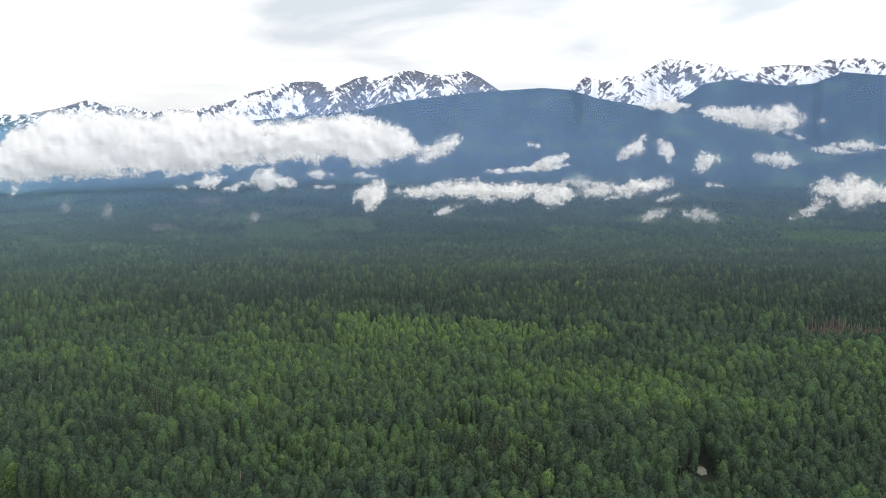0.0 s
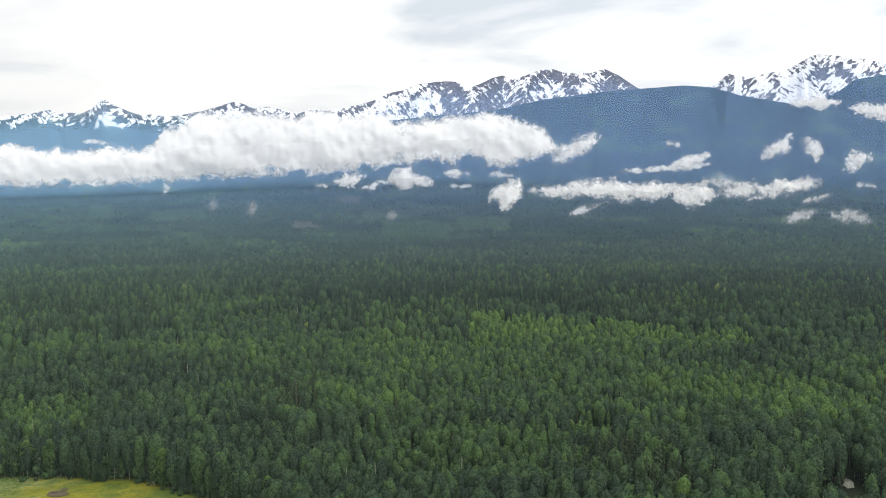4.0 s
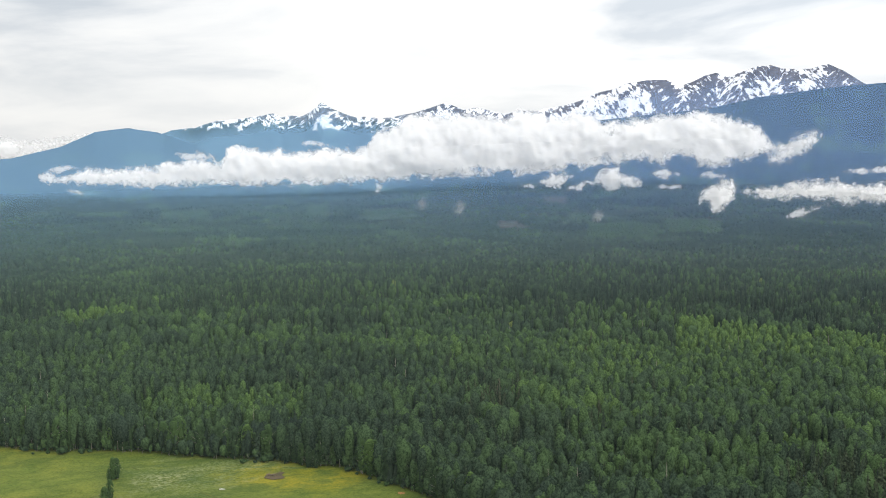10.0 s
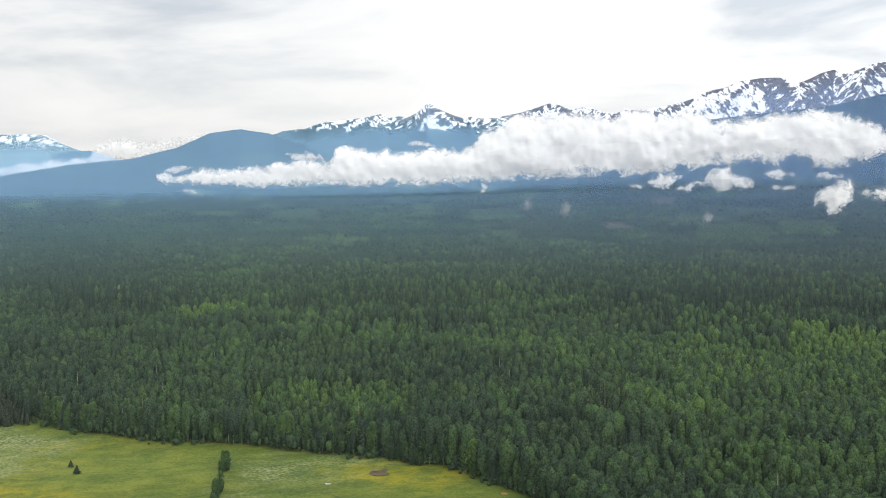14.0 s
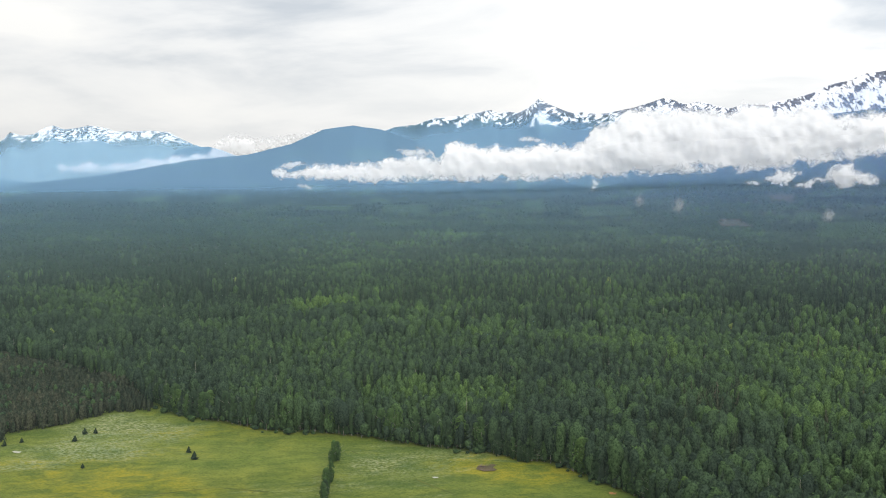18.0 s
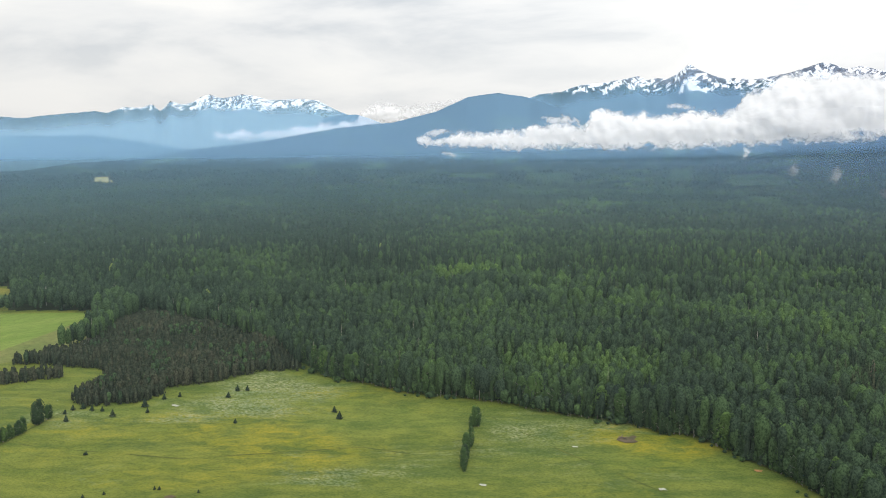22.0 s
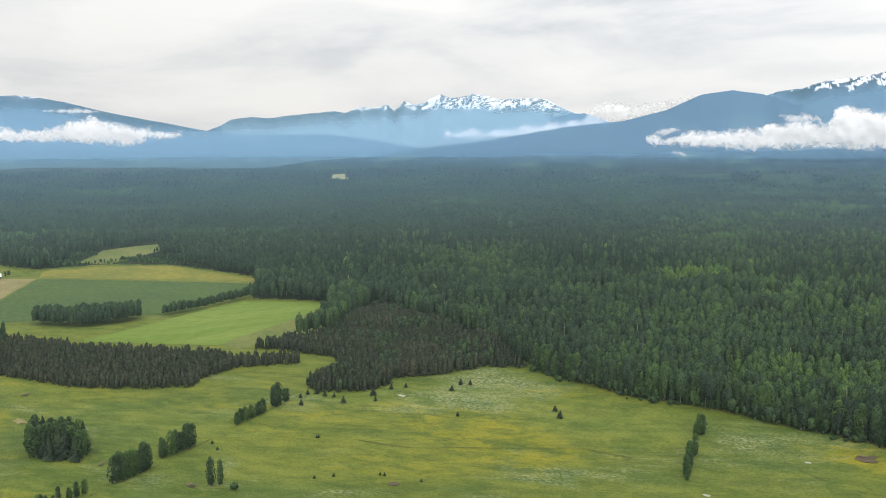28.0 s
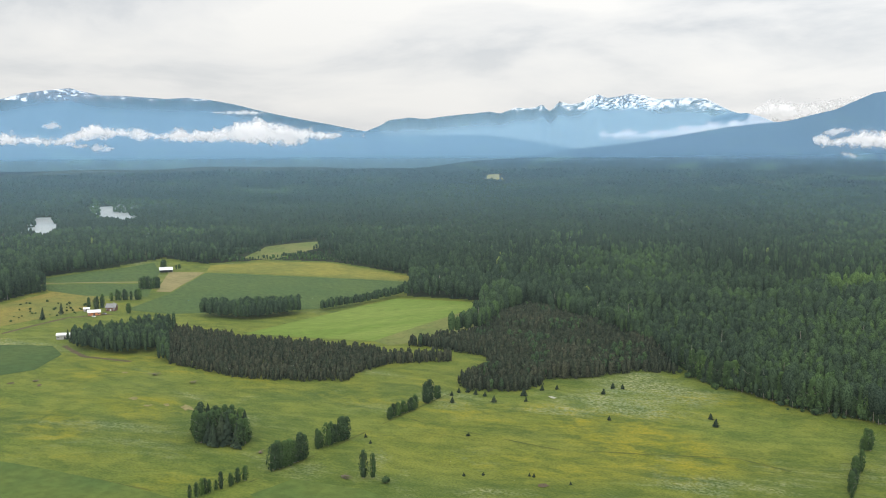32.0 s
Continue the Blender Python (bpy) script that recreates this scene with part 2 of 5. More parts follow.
def mountain_material(name, rock, wood, tree_line, glade=0.7, fine=1.0):
    """Forest below, rock above the tree line, old snow in gullies and bowls."""
    m, n, l = shader(name)
    tc, sp = n.new("ShaderNodeTexCoord"), n.new("ShaderNodeSeparateXYZ")
    l.new(tc.outputs["Object"], sp.inputs[0])
    lie, flank, mix = n.new("ShaderNodeAttribute"), n.new("ShaderNodeAttribute"), n.new("ShaderNodeMath")
    lie.attribute_name, flank.attribute_name, mix.operation, mix.inputs[1].default_value = "snow", "flank", "MULTIPLY_ADD", 3.4
    streaks = []
    for tilt in (-42, 42):
        turn, draw = n.new("ShaderNodeMapping"), n.new("ShaderNodeMapping")
        turn.inputs["Rotation"].default_value, draw.inputs["Scale"].default_value = (0, radians(tilt), 0), (0.078 * fine, 0.02 * fine, 0.027 * fine)
        l.new(tc.outputs["Object"], turn.inputs["Vector"]), l.new(turn.outputs[0], draw.inputs["Vector"])
        streak = node(n, "ShaderNodeTexNoise", Scale=1.0, Detail=6.0, Roughness=0.60, Distortion=0.6)
        l.new(draw.outputs[0], streak.inputs["Vector"])
        streaks.append(streak.outputs["Fac"])
    l.new(blend(n, l, flank.outputs["Fac"], *streaks), mix.inputs[0]), l.new(lie.outputs["Fac"], mix.inputs[2])
    snow = span(n, l, mix.outputs[0], 2.12, 2.30)
    stone = blend(n, l, span(n, l, noise_at(n, l, 0.05, 5, (1, 1, 0.5)), 0.35, 0.65), tuple(c * 0.6 for c in rock), rock)
    trees = blend(n, l, span(n, l, noise_at(n, l, 0.05, 6), 0.35, 0.65), tuple(c * 0.55 for c in wood), wood)
    trees = blend(n, l, span(n, l, noise_at(n, l, 0.006, 5, (1, 1, 2.5)), glade - 0.14, glade), trees, (0.036, 0.060, 0.034))
    edge = n.new("ShaderNodeMath")
    edge.operation, edge.inputs[1].default_value = "MULTIPLY_ADD", 90.0
    l.new(noise_at(n, l, 0.03, 4), edge.inputs[0]), l.new(sp.outputs["Z"], edge.inputs[2])
    ground = blend(n, l, span(n, l, edge.outputs[0], tree_line, tree_line + 45), trees, stone)
    col = blend(n, l, snow, ground, (0.74, 0.74, 0.75))
    d, o = n.new("ShaderNodeBsdfDiffuse"), n.new("ShaderNodeOutputMaterial")
    l.new(col, d.inputs["Color"]), l.new(d.outputs[0], o.inputs[0])
    return m


def cloud_material(name, size):
    """Cloud droplets: white, billowing, thinning out to nothing at the rim. size: metres across a swelling."""
    m, n, l = shader(name)
    white = (0.81, 0.81, 0.82, 1)
    swell = noise_at(n, l, 1 / size, 4, (1, 1, 1.25), 0.5, 0.4)
    fray = noise_at(n, l, 1.9 / size, 8, (1, 1, 1.1), 0.66, 0.35)
    near, body, mix = n.new("ShaderNodeAttribute"), n.new("ShaderNodeAttribute"), n.new("ShaderNodeMath")
    near.attribute_name, body.attribute_name = "near", "body"
    mix.operation, mix.inputs[1].default_value = "MULTIPLY_ADD", 7.5
    l.new(fray, mix.inputs[0]), l.new(near.outputs["Fac"], mix.inputs[2])
    thick, cut = n.new("ShaderNodeMath"), span(n, l, mix.outputs[0], 3.3, 5.5)
    thick.operation = "MULTIPLY"
    l.new(cut, thick.inputs[0]), l.new(body.outputs["Fac"], thick.inputs[1])
    bp = node(n, "ShaderNodeBump", Strength=0.17, Distance=size * 0.5)
    l.new(swell, bp.inputs["Height"])
    d, t, mx = node(n, "ShaderNodeBsdfDiffuse", Color=white), node(n, "ShaderNodeBsdfTranslucent", Color=white), n.new("ShaderNodeMixShader")
    l.new(bp.outputs[0], d.inputs["Normal"]), l.new(bp.outputs[0], t.inputs["Normal"])
    mx.inputs[0].default_value, o = 0.36, n.new("ShaderNodeOutputMaterial")
    clear, out = n.new("ShaderNodeBsdfTransparent"), n.new("ShaderNodeMixShader")
    l.new(d.outputs[0], mx.inputs[1]), l.new(t.outputs[0], mx.inputs[2])
    l.new(thick.outputs[0], out.inputs[0]), l.new(clear.outputs[0], out.inputs[1]), l.new(mx.outputs[0], out.inputs[2]), l.new(out.outputs[0], o.inputs[0])
    return m


FAR_WISP, VALLEY_WISP = cloud_material("far_wisp", 27.0), cloud_material("valley_wisp", 14.0)
FAR_CLOUD, VALLEY_CLOUD, BACK_CLOUD = cloud_material("far_cloud", 62.0), cloud_material("valley_cloud", 30.0), cloud_material("back_cloud", 70.0)

# ---- arithmetic of the land ----
rng = np.random.default_rng(7)
TABLE = rng.random((256, 256))


def vnoise(x, y, seed=0):
    """Smooth value noise, 0 to 1, one cell a unit."""
    x, y = np.asarray(x, float) + seed * 17.3, np.asarray(y, float) + seed * 41.7
    i, j = np.floor(x).astype(int), np.floor(y).astype(int)
    u, v = x - i, y - j
    u, v = u * u * (3 - 2 * u), v * v * (3 - 2 * v)
    a, b = TABLE[i % 256, j % 256], TABLE[(i + 1) % 256, j % 256]
    c, d = TABLE[i % 256, (j + 1) % 256], TABLE[(i + 1) % 256, (j + 1) % 256]
    return a + (b - a) * u + (c - a) * v + (a - b - c + d) * u * v


TABLE_3D = rng.random((64, 64, 64))


def vnoise3(p, seed=0):
    """Smooth value noise of places in space, 0 to 1."""
    p = np.asarray(p, float) + seed * np.array([7.3, 3.1, 5.7])
    i = np.floor(p).astype(int)
    u = p - i
    u = u * u * (3 - 2 * u)
    total = 0.0
    for dx in (0, 1):
        for dy in (0, 1):
            for dz in (0, 1):
                w = (u[..., 0] if dx else 1 - u[..., 0]) * (u[..., 1] if dy else 1 - u[..., 1]) * (u[..., 2] if dz else 1 - u[..., 2])
                total = total + w * TABLE_3D[(i[..., 0] + dx) % 64, (i[..., 1] + dy) % 64, (i[..., 2] + dz) % 64]
    return total


def fbm(x, y, seed=0, octaves=4, gain=0.5):
    total, amp, norm = 0.0, 1.0, 0.0
    for k in range(octaves):
        total, norm = total + amp * vnoise(x * 2 ** k, y * 2 ** k, seed + k * 3), norm + amp
        amp *= gain
    return total / norm


def step(lo, hi, v):
    s = np.clip((np.asarray(v, float) - lo) / (hi - lo), 0, 1)
    return s * s * (3 - 2 * s)


def polar(x, y):
    """Bearing in degrees, to the left of the first view, and distance."""
    return np.degrees(np.arctan2(-np.asarray(x, float), np.asarray(y, float))), np.hypot(x, y)


def place(az, r):
    return -np.sin(np.radians(az)) * r, np.cos(np.radians(az)) * r


def height(x, y):
    """The land: a flat meadow, rolling woods beyond, rising to the foothills."""
    az, r = polar(x, y)
    roll = (fbm(np.asarray(x) / 520, np.asarray(y) / 520, 5, 3) - 0.5) * 34 * step(750, 1800, r)
    small = (fbm(np.asarray(x) / 140, np.asarray(y) / 140, 9, 2) - 0.5) * (2.0 + 8 * step(700, 1600, r))
    foot = 95 * step(1900, 4200, r) * step(34, 8, az) * step(-120, -60, az)
    return roll + small * step(250, 420, r) + foot


def inside(x, y, poly):
    """Which points lie inside a polygon."""
    hit = np.zeros(len(x), bool)
    for (x0, y0), (x1, y1) in zip(poly, poly[1:] + poly[:1]):
        cross = ((y0 > y) != (y1 > y)) & (x < (x1 - x0) * (y - y0) / (y1 - y0 + 1e-9) + x0)
        hit ^= cross
    return hit


def mesh_of(name, verts, faces, materials, attributes=None, slots=None, smooth=False):
    """A mesh from arrays of places and of triangles or quads."""
    me = bpy.data.meshes.new(name)
    verts, faces = np.asarray(verts, np.float32), np.asarray(faces, np.int32)
    k = faces.shape[1]
    me.vertices.add(len(verts)), me.loops.add(faces.size), me.polygons.add(len(faces))
    me.vertices.foreach_set("co", verts.ravel())
    me.loops.foreach_set("vertex_index", faces.ravel())
    me.polygons.foreach_set("loop_start", np.arange(0, faces.size, k, dtype=np.int32))
    for m in materials:
        me.materials.append(m)
    if slots is not None:
        me.polygons.foreach_set("material_index", np.asarray(slots, np.int32))
    me.polygons.foreach_set("use_smooth", np.full(len(faces), smooth))
    for key, values in (attributes or {}).items():
        me.attributes.new(key, "FLOAT", "POINT").data.foreach_set("value", np.asarray(values, np.float32))
    me.update(calc_edges=True)
    return me


def grid_faces(rows, cols):
    i, j = np.meshgrid(np.arange(rows - 1), np.arange(cols - 1), indexing="ij")
    a = (i * cols + j).ravel()
    return np.stack([a, a + 1, a + cols + 1, a + cols], 1)


# ---- plan of the open land ----
MEADOW_EDGE = [(-329, 441), (-349, 436), (-377, 426), (-406, 427), (-438, 423), (-465, 432), (-488, 445), (-466, 424),
               (-484, 408), (-483, 394), (-486, 367), (-496, 346), (-481, 332), (-478, 316), (-493, 292), (-513, 294), (-531, 330), (-564, 347),
               (-609, 328), (-668, 405), (-751, 455), (-806, 408), (-885, 456), (-940, 479), (-1067, 443), (-1107, 383),
               (-1113, 312), (-1170, 282), (-1113, 202), (-1083, 131), (-1004, 131), (-954, 87), (-977, 0), (-977, -300),
               (0, -300), (0, 200), (-60, 330), (-110, 390), (-157, 425), (-205, 450), (-249, 452), (-291, 443)]
PLANTATION = [(-744, 112), (-718, 113), (-687, 135), (-689, 160), (-658, 153), (-633, 165), (-591, 185), (-563, 214), (-547, 243),
              (-564, 250), (-577, 281), (-564, 320), (-575, 327), (-594, 290), (-614, 287), (-653, 262), (-697, 223), (-748, 196), (-766, 181), (-756, 160), (-753, 140), (-747, 118)]
GROVE = [(-800, 221), (-765, 249), (-770, 294), (-788, 301), (-798, 256), (-817, 228)]
TREE_ROW = [(-776, 315), (-790, 359), (-817, 414), (-826, 418), (-797, 362), (-786, 320)]
CLUMP = [(-474, 124), (-462, 133), (-452, 142), (-469, 152), (-486, 151), (-491, 132)]
ISLANDS = [PLANTATION, GROVE, TREE_ROW]
SECOND_PLANTATION = [(-623, 315), (-634, 384), (-708, 474), (-608, 475), (-511, 451), (-480, 432), (-466, 424), (-484, 408), (-483, 394), (-486, 367),
                     (-496, 346), (-481, 332), (-478, 316), (-493, 292), (-513, 294), (-531, 330), (-564, 347), (-609, 326)]


def meets(az, el, over=0.0):
    """How far off a line of sight at that bearing and slope comes down to the land, or to trees that high on it."""
    r = np.arange(450.0, 4000.0, 6.0)
    x, y = place(az, r)
    under = height(x, y) + over >= EYE + r * math.tan(radians(el))
    return float(r[np.argmax(under)]) if under.any() else 3950.0


def clearing(left, top, right, bottom, over=15.0):
    """A gap in the woods that is seen between two bearings, from above its near trees to its far edge."""
    near, far = [], []
    for k in range(6):
        az = left + (right - left) * k / 5
        wob = 0.12 * (bottom - top) * math.sin(k * 2.1 + left)
        far.append(place(az, meets(az, top + wob)))
        near.append(place(az, meets(az, bottom + wob, over)))
    return [(float(x), float(y)) for x, y in near + far[::-1]]


CROP, BROWN_CUT, GOLD, POND, RIVER = [], [], [], [], []
for corners, kept in (
        ((22.62, -3.62, 20.97, -3.82), CROP), ((39.19, -2.31, 36.36, -2.53), CROP), ((34.90, -2.37, 32.09, -2.71), CROP), ((29.34, -1.93, 27.96, -2.19), CROP),
        ((27.02, -2.07, 25.62, -2.52), CROP), ((7.09, -2.94, 3.74, -3.34), CROP), ((-18.27, -3.43, -23.67, -3.72), CROP), ((7.12, -2.87, 4.60, -3.27), CROP),
        ((23.88, -2.40, 20.71, -2.80), CROP), ((11.18, -3.15, 7.13, -3.76), CROP), ((12.42, -2.60, 10.84, -2.91), CROP), ((80.24, -3.76, 79.69, -4.35), CROP),
        ((78.97, -3.76, 77.35, -4.04), CROP),
        ((16.20, -3.10, 14.70, -3.30), BROWN_CUT), ((13.53, -1.65, 12.26, -1.82), BROWN_CUT),
        ((58.55, -2.50, 57.51, -2.62), GOLD), ((80.13, -4.02, 77.80, -4.26), POND), ((83.18, -4.57, 81.98, -5.03), RIVER)):
    kept.append(clearing(*corners, 21.0 if kept is POND else 16.0 if kept is RIVER else 15.0))
FAR_FIELDS = [[(-1139, 366), (-1235, 427), (-1259, 531), (-1215, 514), (-1171, 456), (-1108, 390)]] + CROP + BROWN_CUT + GOLD + POND + RIVER + [[(121, 526), (131, 526), (136, 494), (127, 452), (114, 452), (121, 496)]]


def is_open(x, y):
    o = inside(x, y, MEADOW_EDGE)
    for p in ISLANDS:
        o &= ~inside(x, y, p)
    jx, jy = x + 40 * (fbm(x / 30, y / 30, 71, 2) - 0.5), y + 40 * (fbm(x / 30, y / 30, 77, 2) - 0.5)
    for p in FAR_FIELDS:
        o |= inside(jx, jy, p)
    return o


# ---- the ground, one sheet to the horizon ----
rad = np.concatenate([np.linspace(0, 360, 25), np.linspace(366, 1250, 150), 1250 * (4950 / 1250) ** (np.arange(1, 91) / 90)])
bear = np.concatenate([np.arange(-28, 92, 0.35), np.arange(92, 332.1, 4.0)])
gr, gb = np.meshgrid(rad, bear, indexing="ij")
gx, gy = place(gb.ravel(), gr.ravel())
gz = height(gx, gy)
gf = grid_faces(len(rad), len(bear))
cx, cy = gx[gf].mean(1), gy[gf].mean(1)
inward = 1 - 9.0 / np.maximum(np.hypot(cx, cy), 30.0)
slot = np.where(inside(cx, cy, MEADOW_EDGE) | inside(cx * inward, cy * inward, MEADOW_EDGE), 1, 0)
wx, wy = cx + 40 * (fbm(cx / 30, cy / 30, 71, 2) - 0.5), cy + 40 * (fbm(cx / 30, cy / 30, 77, 2) - 0.5)
for k_, kept_ in ((2, CROP), (3, BROWN_CUT), (4, GOLD), (5, POND + RIVER)):
    for poly_ in kept_:
        slot[inside(wx, wy, poly_)] = k_
ground = new("ground", mesh_of("ground", np.stack([gx, gy, gz], 1), gf, [FLOOR, MEADOW, YOUNG_WOOD, CUT_SOIL, RIPE_FIELD, WATER], slots=slot, smooth=True))
tagged(ground, "rolling valley floor with flowering meadow and dark forest soil", "ground", kind="structure")


# ---- mountains ----
SKYLINES = []


def mountain(name, line, r_ridge, r_foot, z_foot, material, seed, label, spur=0.16, jag=1.0, spur_deg=1.1, power=1.15, snow_line=None, cover=0.5):
    """A range whose skyline follows its summits and saddles. Ribs fan out below each summit, with snow in the gullies between them and in the bowls."""
    line = sorted(line)
    az = np.arange(line[0][0], line[-1][0] + 0.01, 0.065 if snow_line else 0.12)
    el = np.interp(az, [p[0] for p in line], [p[1] for p in line])
    el += jag * 0.06 * (fbm(az / 0.35, az * 0, seed, 4, 0.6) - 0.5)
    SKYLINES.append((az, el, snow_line is not None))
    top = EYE + r_ridge * np.tan(np.radians(el))
    peaks = [p for a, p, b in zip(line, line[1:], line[2:]) if p[1] > a[1] and p[1] >= b[1]] or [line[len(line) // 2]]
    px, pe = np.array([p[0] for p in peaks]), np.array([p[1] for p in peaks])
    own = np.abs(az[:, None] + 0.1 * (fbm(az / 0.4, az * 0, seed + 3, 3) - 0.5)[:, None] - px[None]).argmin(1)
    gap = np.array([min([abs(a - b) for b in px if b != a] or [3.0]) / 2 for a in px])
    lean = np.array([0.16 * (TABLE[seed, k] - 0.4) for k in range(len(px))])
    n = 74 if snow_line else 40
    s = np.concatenate([1 - (1 - np.linspace(0, 1, n)) ** 1.5, np.array([1.05, 1.2, 1.45])])
    rows, snows = [], []
    for v in s:
        f = min(v, 1.0)
        r = r_foot + (r_ridge - r_foot) * v
        warp = 0.5 * (fbm(az / 1.7, np.full_like(az, f * 3.0), seed + 5, 3) - 0.5) * (1 - f) * 3
        ridge = 1 - np.abs(2 * fbm((az + warp) / spur_deg, np.full_like(az, f * 0.8), seed + 11, 3, 0.5) - 1) * 2.2
        z = z_foot + (top - z_foot) * f ** power
        deep = np.degrees(np.maximum(top - z, 0) / r_ridge)
        fan = (az - px[own] + 0.35 * (fbm(az / 0.5, deep / 0.3, seed + 41, 3) - 0.5)) / (pe[own] + 0.45 - el + deep)
        rib = fbm(fan * 2.6 + own * 13.7, deep * 1.2, seed + 37, 4, 0.62)
        z = z + (top - z_foot) * spur * (ridge - 0.55) * math.sin(math.pi * f) ** 0.8
        if v > 1:
            z = z - (top - z_foot) * (v - 1) * 1.6
        bowl = step(0.45, 1.0, np.abs(az - px[own]) / gap[own]) * step(0.0, 0.35, deep)
        wide = fbm(az / 0.8, deep / 0.45, seed + 51, 3) - 0.5
        lie = cover + 1.2 * (rib - 0.5) + 0.08 * bowl + lean[own] * np.sign(az - px[own]) * 2 + 0.8 * wide
        if snow_line:
            foot = snow_line + 55 * (fbm(az / 0.45, deep / 0.6, seed + 61, 4, 0.6) - 0.5)
            lie = np.clip(lie, 0.0, 1.0) - 1.6 * step(foot + 12, foot - 26, z)
        else:
            lie = lie * 0 - 2
        snows.append(lie)
        x, y = place(az, r)
        rows.append(np.stack([x, y, z], 1))
    ob = new(name, mesh_of(name, np.concatenate(rows), grid_faces(len(s), len(az)), [material], {"snow": np.concatenate(snows), "flank": np.tile(step(-0.12, 0.12, az - px[own]), len(s))}, smooth=True))
    return tagged(ob, label, "mountain", kind="structure")


ROCK, WOOD = (0.115, 0.105, 0.11), (0.018, 0.028, 0.018)
WOODED = mountain_material("wooded_slope", ROCK, WOOD, 9000, 0.66)
SNOWY = mountain_material("snowy_rock", ROCK, WOOD, 380)
SNOWY_FAR = mountain_material("snowy_far", ROCK, WOOD, 300, fine=1.7)

mountain("wooded_ridge", [(30.0, -2.4), (25.0, -1.8), (20.84, -0.97), (11.09, 2.55), (4.55, 3.21), (2.02, 3.75), (-1.46, 4.16), (-3.67, 4.30), (-5.56, 4.42), (-7.12, 4.28), (-8.68, 3.80), (-11.45, 3.30), (-14.47, 2.71),
         (-17.42, 1.86), (-20.29, 1.03), (-23.54, 0.33), (-30, -0.6)], 4030, 3620, 0, WOODED, 3, "dark blue wooded ridge below the snow peaks", 0.05, 0.6, 2.2)
mountain("dark_ridge", [(-10.6, 1.6), (-11.76, 3.15), (-13.41, 3.89), (-14.30, 4.52), (-15.80, 4.72), (-17.07, 4.50), (-18.70, 4.30), (-19.89, 4.40), (-21.40, 4.93), (-23.40, 4.70), (-30, 4.2)], 4200, 4060, 60, WOODED, 13, "dark wooded shoulder of a mountain", 0.08, 0.6, 2.0)
mountain("snow_peaks", [(-5.56, 3.74), (-6.81, 4.29), (-7.43, 4.59), (-7.89, 4.98), (-8.35, 4.86), (-8.66, 4.97), (-8.91, 4.66), (-9.89, 4.99), (-10.81, 5.1), (-11.41, 5.39), (-12.01, 5.74), (-12.52, 5.88), (-14.26, 5.66), (-15.0, 5.49), (-15.89, 5.17),
         (-16.76, 5.29), (-18.48, 5.42), (-19.89, 5.32), (-20.3, 5.56), (-20.99, 5.65), (-21.54, 5.58), (-22.08, 5.64), (-22.62, 5.59), (-23.38, 5.36), (-30, 4.6)],
         4700, 4230, 60, SNOWY, 23, "snow-covered rocky mountain peaks", 0.05, 1.0, 0.75, snow_line=395, cover=0.54)
mountain("snow_range", [(14.67, 2.88), (13.74, 3.22), (12.35, 3.45), (11.59, 3.69), (10.68, 4.11), (9.77, 4.31), (9.02, 4.63), (7.68, 4.78), (6.94, 4.74), (6.2, 4.42), (5.62, 4.59), (4.91, 4.93), (4.34, 5.09), (3.76, 4.84), (3.34, 4.97), (2.22, 5.35), (1.53, 5.41),
         (0.84, 5.21), (0.28, 5.15), (-0.51, 5.16), (-1.33, 5.4), (-2.09, 5.0), (-3.04, 4.37), (-4.62, 3.52)],
         4680, 4230, 60, SNOWY, 33, "long rocky range streaked with snow gullies", 0.05, 1.0, 0.75, snow_line=345, cover=0.36)
mountain("pyramid_peak", [(36.25, 1.08), (34.74, 1.76), (34.13, 2.01), (32.9, 2.15), (32.44, 2.33), (31.82, 2.52), (30.43, 2.66), (29.65, 2.79), (28.71, 2.98), (28.24, 2.73), (27.93, 2.86), (27.14, 2.83), (26.67, 3.05), (26.03, 3.62), (25.56, 3.31), (24.77, 2.97), (24.14, 2.78), (23.51, 2.84),
         (22.71, 2.72), (21.6, 2.91), (20.81, 3.06), (20.02, 3.31), (19.23, 3.56), (18.75, 3.47), (18.12, 3.21), (17.33, 3.34), (16.55, 3.14), (15.76, 2.95), (14.98, 3.17), (13.42, 3.03), (11.57, 2.55)],
         4660, 4220, 30, SNOWY, 43, "sharp pyramid peak with snowfields", 0.05, 0.6, snow_line=318, cover=0.45)
mountain("wooded_hill", [(66.0, -2.6), (62.0, -2.1), (59.32, -1.70), (56.80, -1.58), (53.31, -1.02), (49.81, -0.64), (45.40, 0.15), (42.31, 0.45), (39.88, 1.06), (38.10, 1.87), (36.43, 2.10), (34.89, 1.87), (33.06, 1.26), (31.87, 0.65), (30.07, 0.19), (26.0, -0.8), (22.0, -1.6), (17.0, -2.4)],
         3940, 3620, 0, WOODED, 53, "rounded wooded hill above the valley", 0.07, 0.6, 2.0)
mountain("wooded_knoll", [(47.03, -0.05), (46.43, 0.41), (45.98, 0.69), (45.09, 0.87), (44.34, 0.89), (43.6, 0.68), (42.56, 0.25)], 4300, 4230, 0, WOODED, 57, "small dark knoll beyond the wooded hill", 0.05, 0.5, 2.0)
